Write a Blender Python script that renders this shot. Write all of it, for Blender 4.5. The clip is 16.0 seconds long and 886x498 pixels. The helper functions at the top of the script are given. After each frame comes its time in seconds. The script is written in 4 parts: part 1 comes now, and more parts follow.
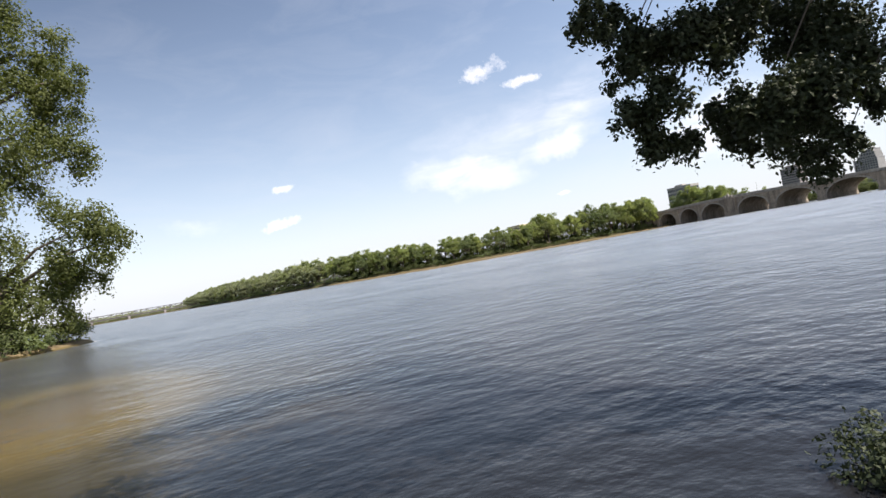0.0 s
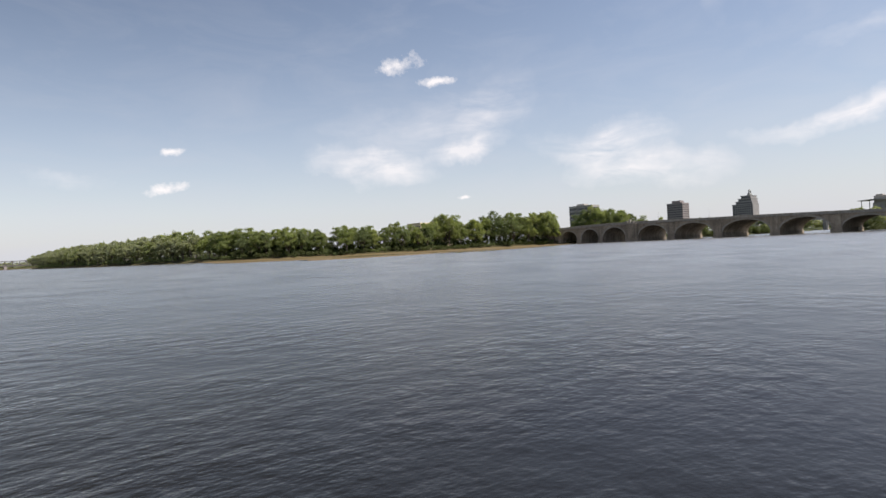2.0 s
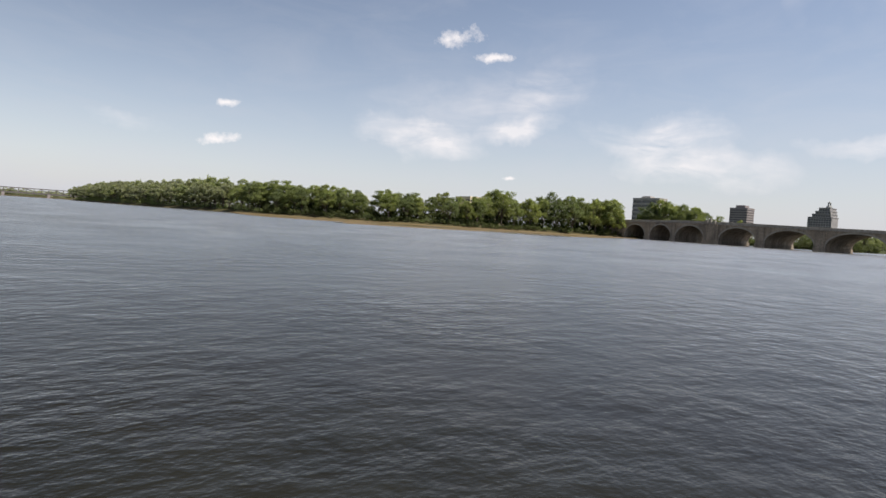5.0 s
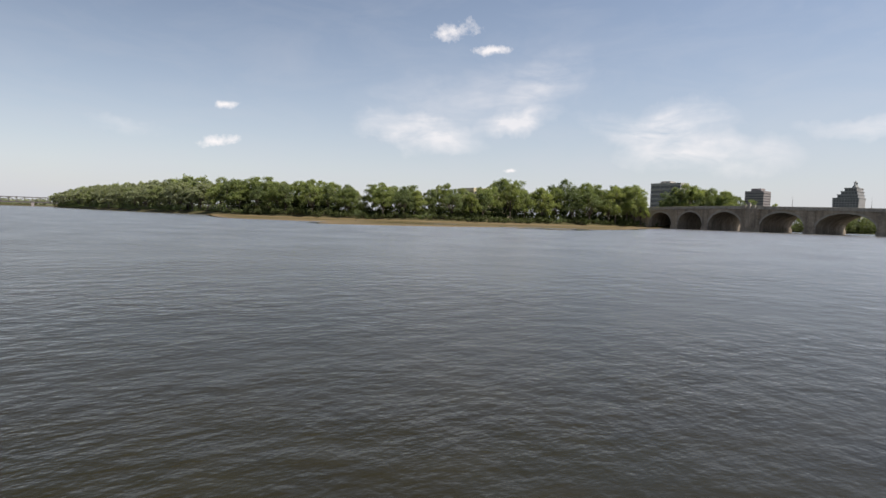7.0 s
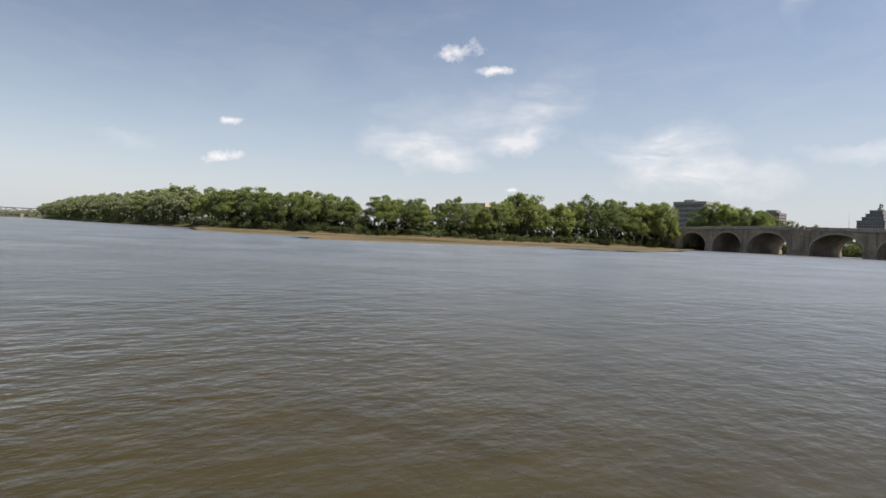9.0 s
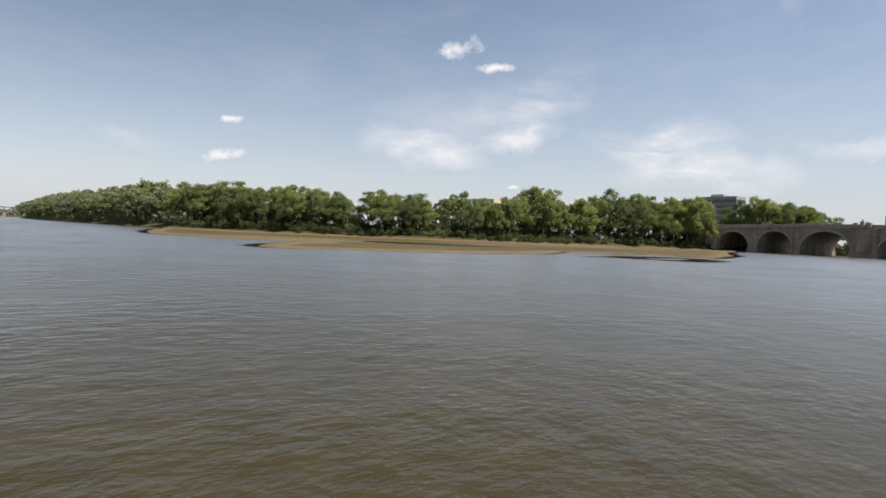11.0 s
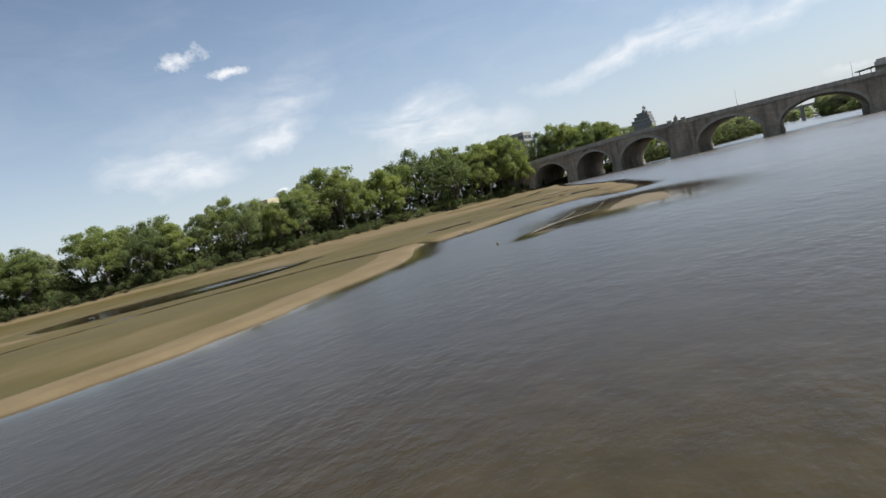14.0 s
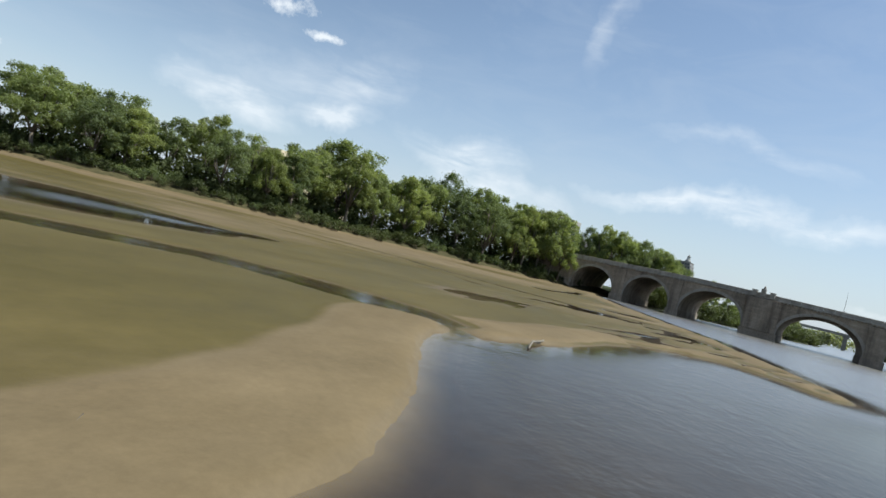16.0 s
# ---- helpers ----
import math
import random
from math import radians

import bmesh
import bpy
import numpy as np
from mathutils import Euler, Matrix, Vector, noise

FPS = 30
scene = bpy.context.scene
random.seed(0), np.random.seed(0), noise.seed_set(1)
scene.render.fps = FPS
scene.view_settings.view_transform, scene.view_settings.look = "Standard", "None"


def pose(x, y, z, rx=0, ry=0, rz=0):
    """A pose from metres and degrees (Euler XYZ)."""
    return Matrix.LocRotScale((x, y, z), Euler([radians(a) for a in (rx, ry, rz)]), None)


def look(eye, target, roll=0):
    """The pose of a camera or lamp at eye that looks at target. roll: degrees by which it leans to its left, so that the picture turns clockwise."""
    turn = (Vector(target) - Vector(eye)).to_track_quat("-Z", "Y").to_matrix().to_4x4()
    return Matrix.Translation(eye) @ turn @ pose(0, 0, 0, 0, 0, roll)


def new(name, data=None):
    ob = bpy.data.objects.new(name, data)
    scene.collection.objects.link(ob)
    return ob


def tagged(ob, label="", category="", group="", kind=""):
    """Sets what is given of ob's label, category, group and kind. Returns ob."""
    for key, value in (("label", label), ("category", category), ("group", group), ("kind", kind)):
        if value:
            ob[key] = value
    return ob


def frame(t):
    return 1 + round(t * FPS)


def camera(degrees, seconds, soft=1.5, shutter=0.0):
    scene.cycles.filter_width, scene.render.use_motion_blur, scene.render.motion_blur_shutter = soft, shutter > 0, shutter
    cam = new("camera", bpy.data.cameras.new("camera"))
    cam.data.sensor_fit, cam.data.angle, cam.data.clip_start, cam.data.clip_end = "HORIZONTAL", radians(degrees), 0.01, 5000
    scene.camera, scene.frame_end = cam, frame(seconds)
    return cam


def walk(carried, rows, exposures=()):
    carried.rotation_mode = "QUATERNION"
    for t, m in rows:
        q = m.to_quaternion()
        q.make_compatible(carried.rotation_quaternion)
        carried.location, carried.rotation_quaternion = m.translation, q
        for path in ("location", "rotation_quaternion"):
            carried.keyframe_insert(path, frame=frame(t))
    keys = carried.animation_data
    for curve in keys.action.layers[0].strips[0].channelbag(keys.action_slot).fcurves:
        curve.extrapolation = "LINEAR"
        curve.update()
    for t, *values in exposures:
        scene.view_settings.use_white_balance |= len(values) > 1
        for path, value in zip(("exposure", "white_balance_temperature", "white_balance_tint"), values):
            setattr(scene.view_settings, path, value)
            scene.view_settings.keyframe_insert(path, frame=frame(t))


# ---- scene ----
cam = camera(75.0, 16.0)
PATH = [
    (0, (-391.27, -335.66, 2.04), (-341.92, -248.72, 4.47), -9.95),
    (0.5, (-387.07, -329.04, 2.47), (-332.91, -245.22, 8.10), -7.85),
    (1, (-382.86, -322.43, 2.73), (-322.08, -243.02, 3.43), -6.58),
    (1.5, (-378.65, -315.81, 3.18), (-315.44, -238.32, 3.40), -4.76),
    (2, (-374.58, -309.30, 3.45), (-310.53, -232.51, 2.95), -2.88),
    (2.5, (-370.79, -303.01, 3.66), (-307.09, -226.12, -1.76), -2.03),
    (3, (-367.42, -297.05, 3.71), (-305.37, -218.80, -1.46), 3.34),
    (3.5, (-364.60, -291.53, 3.25), (-302.77, -213.12, -2.15), 4.86),
    (4, (-361.93, -286.09, 2.62), (-301.78, -206.33, -1.90), 4.06),
    (6.5, (-335.94, -245.93, 2.72), (-277.92, -164.64, -2.27), 3.25),
    (7, (-328.26, -236.86, 2.95), (-269.76, -155.94, -2.57), 1.75),
    (7.5, (-322.74, -227.98, 2.84), (-264.03, -147.26, -3.32), 2.22),
    (8, (-318.48, -220.06, 2.86), (-259.88, -139.20, -2.55), 2.83),
    (8.5, (-314.96, -212.71, 2.62), (-256.61, -131.58, -0.96), 2.31),
    (9, (-311.67, -205.58, 2.20), (-253.31, -124.41, -0.21), 2.59),
    (11.5, (-282.36, -162.90, 3.81), (-224.28, -81.55, 0.82), 2.18),
    (12, (-276.27, -155.17, 4.04), (-217.09, -74.62, 0.82), 1.19),
    (12.5, (-268.95, -145.67, 4.21), (-206.44, -67.69, 0.77), -0.20),
    (13, (-261.10, -135.72, 4.30), (-193.87, -61.78, 0.61), -3.33),
    (13.5, (-253.40, -126.91, 4.74), (-178.29, -61.13, -0.88), -8.97),
    (14, (-245.28, -118.83, 4.51), (-162.74, -62.91, -3.32), -13.48),
    (14.5, (-236.63, -110.99, 4.28), (-148.71, -64.51, -6.17), -14.86),
    (15, (-228.87, -104.94, 4.30), (-139.55, -60.79, -4.26), -7.74),
    (15.5, (-220.19, -98.68, 4.07), (-133.15, -49.66, -0.39), 2.55),
    (16, (-211.88, -92.05, 4.19), (-128.89, -36.27, 3.41), 14.23),
]
walk(cam, [(t, look(eye, target, roll)) for t, eye, target, roll in PATH],
     exposures=[(0, 0.80, 6850, 14), (0.6, 0.58, 6900, 14), (1.6, 0.37, 7000, 15), (4, 0.30, 7050, 15), (9, 0.26, 6950, 13), (12.5, 0.28, 6800, 12), (14, 0.28, 6600, 9), (15.5, 0.3, 6480, 6), (16, 0.3, 6300, 5)])

# ---------------------------------------------------------------- world and light
SUN_EL, SUN_AZ = radians(57.0), math.atan2(0.53, -0.85)      # azimuth measured from +y towards +x
world = bpy.data.worlds.new("world")
scene.world = world
world.use_nodes = True
wt = world.node_tree
wt.nodes.clear()


def wnode(kind, **props):
    n = wt.nodes.new(kind)
    for k, v in props.items():
        setattr(n, k, v)
    return n


def wmath(op, a, b=None, c=None, clamp=False):
    n = wnode("ShaderNodeMath", operation=op, use_clamp=clamp)
    for i, v in enumerate((a, b, c)):
        if v is None:
            continue
        if isinstance(v, (int, float)):
            n.inputs[i].default_value = v
        else:
            wt.links.new(v, n.inputs[i])
    return n.outputs[0]


sky = wnode("ShaderNodeTexSky", sky_type="NISHITA", sun_disc=False, sun_elevation=SUN_EL, sun_rotation=SUN_AZ,
            altitude=0.0, air_density=1.0, dust_density=0.85, ozone_density=1.0)
coord = wnode("ShaderNodeTexCoord")
way = coord.outputs["Generated"]


def wnoise(scale, detail, rough=0.55, stretch=(1, 1, 1), twist=0.0):
    m = wnode("ShaderNodeMapping")
    m.inputs["Scale"].default_value = stretch
    wt.links.new(way, m.inputs["Vector"])
    n = wnode("ShaderNodeTexNoise")
    n.inputs["Scale"].default_value, n.inputs["Detail"].default_value, n.inputs["Roughness"].default_value = scale, detail, rough
    wt.links.new(m.outputs[0], n.inputs["Vector"])
    n.inputs["Distortion"].default_value = twist
    return n.outputs["Fac"]


fine = wnoise(34, 5, 0.62)
wide = wnoise(6, 7, 0.62, (1, 1, 3.2), 0.6)
streak = wnoise(11, 5, 0.55, (1, 1.0, 3.6), 1.2)
bend_n = wnode("ShaderNodeTexNoise")
bend_n.inputs["Scale"].default_value, bend_n.inputs["Detail"].default_value, bend_n.inputs["Roughness"].default_value = 5.5, 5, 0.6
wt.links.new(way, bend_n.inputs["Vector"])
bend_s = wnode("ShaderNodeVectorMath", operation="SUBTRACT")
wt.links.new(bend_n.outputs["Color"], bend_s.inputs[0])
bend_s.inputs[1].default_value = (0.5, 0.5, 0.5)
bend_m = wnode("ShaderNodeVectorMath", operation="MULTIPLY_ADD")
wt.links.new(bend_s.outputs[0], bend_m.inputs[0])
bend_m.inputs[1].default_value = (0.24, 0.24, 0.12)
wt.links.new(way, bend_m.inputs[2])
bent = bend_m.outputs[0]
# clouds: azimuth from +y to +x and elevation in degrees, half width and height in degrees, lean, kind
CLOUDS = [
    (36.4, 17.6, 2.3, 1.05, 3.0, 'cumulus'),
    (40.3, 15.95, 2.2, 0.46, 4.0, 'cumulus'),
    (15.2, 9.65, 1.2, 0.42, 8.0, 'cumulus'),
    (14.3, 6.25, 1.75, 0.62, 12.0, 'cumulus'),
    (42.3, 4.72, 0.85, 0.26, 3.0, 'cumulus'),
    (33.8, 7.8, 6.4, 1.9, -11.0, 'cirrus'),
    (42.2, 9.0, 5.2, 1.25, 4.0, 'cirrus'),
    (55.6, 9.2, 8.2, 1.9, 0.5, 'cirrus'),
    (58.6, 6.7, 8.2, 2.1, -4.0, 'cirrus'),
    (39.0, 11.6, 12.0, 3.4, 6.0, 'wisp'),
    (45.5, 12.2, 6.5, 2.6, 40.0, 'wisp'),
    (75.4, 9.0, 9.6, 1.25, 6.0, 'cirrus'),
    (86.5, 9.6, 10.0, 1.5, -1.0, 'cirrus'),
    (99.0, 8.0, 7.0, 0.9, -14.0, 'cirrus'),
    (93.2, 3.1, 2.4, 0.6, -8.0, 'cirrus'),
    (67.0, 24.0, 2.0, 6.0, -6.5, 'wisp'),
    (7.8, 7.2, 4.2, 0.8, -4.0, 'wisp'),
    (82.0, 14.6, 9.6, 1.1, -6.8, 'wisp'),
]
total_cumulus, total_cirrus = None, None
for az, el, hw, hh, lean, kind in CLOUDS:
    a, e, r = radians(az), radians(el), radians(lean)
    right = Vector((math.cos(a), -math.sin(a), 0))
    up = Vector((-math.sin(a) * math.sin(e), -math.cos(a) * math.sin(e), math.cos(e)))
    u = (right * math.cos(r) + up * math.sin(r)) / radians(hw)
    v = (up * math.cos(r) - right * math.sin(r)) / radians(hh)
    mid = Vector((math.sin(a) * math.cos(e), math.cos(a) * math.cos(e), math.sin(e)))
    sq = []
    for axis in (u, v):
        d = wnode("ShaderNodeVectorMath", operation="DOT_PRODUCT")
        wt.links.new(way if kind == "cumulus" else bent, d.inputs[0])
        d.inputs[1].default_value = axis
        off = wmath("SUBTRACT", d.outputs["Value"], axis.dot(mid))
        sq.append(wmath("MULTIPLY", off, off))
    d = wnode("ShaderNodeVectorMath", operation="DOT_PRODUCT")
    wt.links.new(way, d.inputs[0])
    d.inputs[1].default_value = mid
    ahead = wmath("GREATER_THAN", d.outputs["Value"], 0.3)
    core = wmath("MULTIPLY", wmath("SUBTRACT", 1.0, wmath("SQRT", wmath("ADD", *sq))), ahead)
    core = wmath("MAXIMUM", wmath("SUBTRACT", core, wmath("SUBTRACT", 1.0, ahead)), -1.0)
    if kind == "cumulus":
        m = wmath("MULTIPLY", wmath("ADD", core, wmath("MULTIPLY", wmath("SUBTRACT", fine, 0.52), 2.8)), 1.3, clamp=True)
        total_cumulus = m if total_cumulus is None else wmath("MAXIMUM", total_cumulus, m)
    else:
        m = wmath("MULTIPLY", wmath("MAXIMUM", core, 0.0), 0.4 if kind == "wisp" else 1.0, clamp=True)
        total_cirrus = m if total_cirrus is None else wmath("ADD", total_cirrus, m)
ragged = wmath("MULTIPLY", wmath("SUBTRACT", wmath("ADD", wmath("MULTIPLY", streak, 0.6), wmath("MULTIPLY", wide, 0.6)), 0.36), 2.3, clamp=True)
cirrus = wmath("MULTIPLY", wmath("MULTIPLY", total_cirrus, ragged), 1.45, clamp=True)
high = wnode("ShaderNodeSeparateXYZ")
wt.links.new(way, high.inputs[0])
low_sky = wmath("POWER", wmath("SUBTRACT", 1.0, wmath("ABSOLUTE", high.outputs[2])), 5.0)
veil = wmath("ADD", wmath("MULTIPLY", low_sky, 0.80), wmath("ADD", 0.03, wmath("MULTIPLY", wmath("SUBTRACT", wide, 0.43), 0.45, clamp=True)), clamp=True)
hazy = wnode("ShaderNodeMix", data_type="RGBA")
wt.links.new(veil, hazy.inputs["Factor"])
wt.links.new(sky.outputs[0], hazy.inputs["A"])
hazy.inputs["B"].default_value = (4.6, 5.1, 5.95, 1)
side = wnode("ShaderNodeVectorMath", operation="DOT_PRODUCT")
wt.links.new(way, side.inputs[0])
side.inputs[1].default_value = (math.sin(radians(100)), math.cos(radians(100)), 0)
clearer = wmath("SUBTRACT", 1.0, wmath("MULTIPLY", wmath("SUBTRACT", 0.72, side.outputs["Value"], clamp=True), wmath("MULTIPLY", wmath("SUBTRACT", high.outputs[2], 0.07, clamp=True), 1.0)))
tint = wnode("ShaderNodeVectorMath", operation="SCALE")
wt.links.new(hazy.outputs["Result"], tint.inputs[0])
wt.links.new(clearer, tint.inputs["Scale"])
cover = wmath("MAXIMUM", wmath("MAXIMUM", wmath("MULTIPLY", total_cumulus, 0.85), wmath("MULTIPLY", cirrus, 0.62)), 0.0)
mixc = wnode("ShaderNodeMix", data_type="RGBA")
wt.links.new(cover, mixc.inputs["Factor"])
wt.links.new(tint.outputs[0], mixc.inputs["A"])
mixc.inputs["B"].default_value = (7.6, 7.7, 8.0, 1)
back = wnode("ShaderNodeBackground")
back.inputs["Strength"].default_value = 0.109
wt.links.new(mixc.outputs["Result"], back.inputs["Color"])
wout = wnode("ShaderNodeOutputWorld")
wt.links.new(back.outputs[0], wout.inputs["Surface"])

sun = new("sun", bpy.data.lights.new("sun", "SUN"))
sun.data.energy, sun.data.angle, sun.data.color = 5.0, radians(0.55), (1.0, 0.95, 0.87)
toward = Vector((math.sin(SUN_AZ) * math.cos(SUN_EL), math.cos(SUN_AZ) * math.cos(SUN_EL), math.sin(SUN_EL)))
sun.matrix_world = look(toward * 900, (0, 0, 0))

# ---------------------------------------------------------------- materials


class Mat:
    """A node material with short ways to add noise, ramps and bump."""

    def __init__(self, name, rough=0.8, metal=0.0, spec=0.4):
        self.m = bpy.data.materials.new(name)
        self.m.use_nodes = True
        self.t = self.m.node_tree
        self.b = self.t.nodes["Principled BSDF"]
        self.b.inputs["Roughness"].default_value = rough
        self.b.inputs["Metallic"].default_value = metal
        self.b.inputs["Specular IOR Level"].default_value = spec

    def node(self, kind, **props):
        n = self.t.nodes.new(kind)
        for k, v in props.items():
            setattr(n, k, v)
        return n

    def link(self, a, b):
        self.t.links.new(a, b)

    def where(self, scale=(1, 1, 1), local=False):
        c = self.node("ShaderNodeTexCoord") if local else self.node("ShaderNodeNewGeometry")
        m = self.node("ShaderNodeMapping")
        m.inputs["Scale"].default_value = scale
        self.link(c.outputs["Object" if local else "Position"], m.inputs["Vector"])
        return m.outputs[0]

    def noise(self, scale, detail=4, rough=0.55, stretch=(1, 1, 1), local=False):
        n = self.node("ShaderNodeTexNoise")
        n.inputs["Scale"].default_value, n.inputs["Detail"].default_value, n.inputs["Roughness"].default_value = scale, detail, rough
        self.link(self.where(stretch, local), n.inputs["Vector"])
        return n.outputs["Fac"]

    def maths(self, op, a, b=None, clamp=False):
        n = self.node("ShaderNodeMath", operation=op, use_clamp=clamp)
        for i, v in enumerate((a, b)):
            if v is None:
                continue
            if isinstance(v, (int, float)):
                n.inputs[i].default_value = v
            else:
                self.link(v, n.inputs[i])
        return n.outputs[0]

    def ramp(self, fac, stops):
        r = self.node("ShaderNodeValToRGB")
        while len(r.color_ramp.elements) < len(stops):
            r.color_ramp.elements.new(0.5)
        for e, (p, c) in zip(r.color_ramp.elements, stops):
            e.position, e.color = p, (*c, 1) if len(c) == 3 else c
        self.link(fac, r.inputs[0])
        return r.outputs[0]

    def mix(self, fac, a, b, blend="MIX"):
        n = self.node("ShaderNodeMix", data_type="RGBA", blend_type=blend)
        for key, v in (("Factor", fac), ("A", a), ("B", b)):
            if isinstance(v, (int, float)):
                n.inputs[key].default_value = v
            elif isinstance(v, tuple):
                n.inputs[key].default_value = (*v, 1)
            else:
                self.link(v, n.inputs[key])
        return n.outputs["Result"]

    def colour(self, c):
        if isinstance(c, tuple):
            self.b.inputs["Base Color"].default_value = (*c, 1)
        else:
            self.link(c, self.b.inputs["Base Color"])
        return self

    def bump(self, height, strength=0.3, distance=0.05):
        n = self.node("ShaderNodeBump")
        n.inputs["Strength"].default_value, n.inputs["Distance"].default_value = strength, distance
        self.link(height, n.inputs["Height"])
        self.link(n.outputs[0], self.b.inputs["Normal"])
        return self


def leaf_material(name, dark, light, amount=0.25):
    k = Mat(name, rough=0.55, spec=0.25)
    info = k.node("ShaderNodeObjectInfo")
    geo = k.node("ShaderNodeNewGeometry")
    clump = k.maths("MULTIPLY", k.maths("SUBTRACT", k.noise(0.35, 3, 0.55), 0.3), 1.0)
    tone = k.maths("ADD", k.maths("MULTIPLY", geo.outputs["Random Per Island"], 0.35), k.maths("MULTIPLY", info.outputs["Random"], 0.35))
    tone = k.maths("ADD", tone, clump, True)
    c = k.ramp(tone, [(0.0, dark), (0.55, tuple((a + b) / 2 for a, b in zip(dark, light))), (1.0, light)])
    k.colour(c)
    tr = k.node("ShaderNodeBsdfTranslucent")
    k.link(k.mix(1.0, c, (1.3, 1.35, 0.65), "MULTIPLY"), tr.inputs["Color"])
    mx = k.node("ShaderNodeMixShader")
    mx.inputs[0].default_value = amount
    k.link(k.b.outputs[0], mx.inputs[1])
    k.link(tr.outputs[0], mx.inputs[2])
    k.link(mx.outputs[0], k.t.nodes["Material Output"].inputs["Surface"])
    return k.m


LEAF = leaf_material("cottonwood leaves", (0.105, 0.142, 0.062), (0.330, 0.378, 0.172), 0.52)
# far leaves: distance haze is put into this paler green
LEAF_HAZED = leaf_material("far tree leaves paled for haze", (0.170, 0.205, 0.110), (0.340, 0.380, 0.215), 0.52)
# near-black green puts the boughs' backlit look into the colour; weeds share it
LEAF_MAPLE_BACKLIT = leaf_material("overhanging maple leaves darkened as backlit", (0.026, 0.036, 0.018), (0.060, 0.076, 0.034), 0.1)
LEAF_DARK = leaf_material("maple leaves", (0.085, 0.118, 0.060), (0.225, 0.270, 0.138), 0.48)
LEAF_WILLOW = leaf_material("willow leaves", (0.120, 0.150, 0.062), (0.345, 0.388, 0.165), 0.52)
LEAF_BANK = leaf_material("near bank leaves", (0.050, 0.066, 0.024), (0.170, 0.195, 0.065), 0.36)
# shrub green lowered so the wood's shade sits in the colour
LEAF_SHRUB_SHADED = leaf_material("shrub leaves darkened for shade", (0.045, 0.060, 0.024), (0.115, 0.142, 0.056), 0.35)
# greyer far leaves, distance haze again painted into the colour
LEAF_HAZED_GREY = leaf_material("far tree leaves greyed for haze", (0.190, 0.215, 0.150), (0.350, 0.380, 0.270), 0.55)

k = Mat("bark", 0.9, spec=0.2)
n1 = k.noise(3.0, 6, 0.65, (1, 1, 0.25), True)
k.colour(k.ramp(n1, [(0.3, (0.055, 0.045, 0.036)), (0.7, (0.20, 0.175, 0.145))])).bump(n1, 0.7, 0.06)
BARK = k.m

k = Mat("driftwood", 0.8, spec=0.25)
n1 = k.noise(9.0, 6, 0.6, (1, 1, 1), True)
k.colour(k.ramp(n1, [(0.3, (0.05, 0.042, 0.032)), (0.7, (0.31, 0.285, 0.24))])).bump(n1, 0.5, 0.03)
DRIFT = k.m

# weathered granite, in courses, stained in vertical runs below the cornice
k = Mat("granite masonry", 0.88, spec=0.3)
brick = k.node("ShaderNodeTexBrick")
brick.inputs["Scale"].default_value = 1.0
brick.inputs["Brick Width"].default_value, brick.inputs["Row Height"].default_value = 1.3, 0.62
brick.inputs["Mortar Size"].default_value, brick.inputs["Mortar Smooth"].default_value = 0.02, 0.3
brick.inputs["Color1"].default_value, brick.inputs["Color2"].default_value = (0.40, 0.362, 0.320, 1), (0.32, 0.288, 0.252, 1)
brick.inputs["Mortar"].default_value = (0.20, 0.185, 0.165, 1)
geo = k.node("ShaderNodeNewGeometry")
sep = k.node("ShaderNodeSeparateXYZ")
k.link(geo.outputs["Position"], sep.inputs[0])
com = k.node("ShaderNodeCombineXYZ")
k.link(k.maths("ADD", sep.outputs[1], sep.outputs[0]), com.inputs[0])
k.link(sep.outputs[2], com.inputs[1])
k.link(com.outputs[0], brick.inputs["Vector"])
run = k.noise(0.35, 6, 0.7, (1, 1, 0.10))
grime = k.noise(0.12, 5, 0.6)
stone = k.mix(1.0, brick.outputs["Color"], k.ramp(run, [(0.32, (0.48, 0.46, 0.45)), (0.62, (1.08, 1.05, 1.0))]), "MULTIPLY")
stone = k.mix(0.8, stone, k.ramp(grime, [(0.35, (0.72, 0.70, 0.68)), (0.65, (1.12, 1.10, 1.06))]), "MULTIPLY")
k.colour(stone)
k.bump(k.maths("ADD", brick.outputs["Fac"], k.maths("MULTIPLY", k.noise(3.0, 5), -0.6)), 0.5, -0.05)
STONE = k.m

k = Mat("light granite coping", 0.85, spec=0.3)
n1 = k.noise(0.8, 6, 0.65, (1, 1, 0.4))
k.colour(k.ramp(n1, [(0.3, (0.24, 0.225, 0.20)), (0.7, (0.42, 0.40, 0.365))])).bump(k.noise(4, 4), 0.3, 0.03)
COPING = k.m

k = Mat("asphalt", 0.9)
k.colour(k.ramp(k.noise(2, 6), [(0.3, (0.035, 0.035, 0.036)), (0.7, (0.07, 0.07, 0.07))]))
ASPHALT = k.m


def plain(name, lo, hi, scale=0.6, rough=0.8, metal=0.0, spec=0.4, stretch=(1, 1, 1)):
    q = Mat(name, rough, metal, spec)
    f = q.noise(scale, 6, 0.6, stretch)
    q.colour(q.ramp(f, [(0.3, lo), (0.7, hi)])).bump(f, 0.15, 0.02)
    return q.m


CONCRETE = plain("grey concrete", (0.28, 0.275, 0.265), (0.42, 0.41, 0.39), 0.4)
CREAM = plain("cream painted concrete", (0.58, 0.50, 0.34), (0.72, 0.64, 0.45), 0.3)
# brown brick with distance haze mixed into the colour as grey
BROWN_HAZED = plain("brown brick greyed for haze", (0.200, 0.182, 0.184), (0.270, 0.248, 0.252), 0.4)
GREYBRICK = plain("grey stone cladding", (0.33, 0.33, 0.34), (0.45, 0.45, 0.455), 0.2)
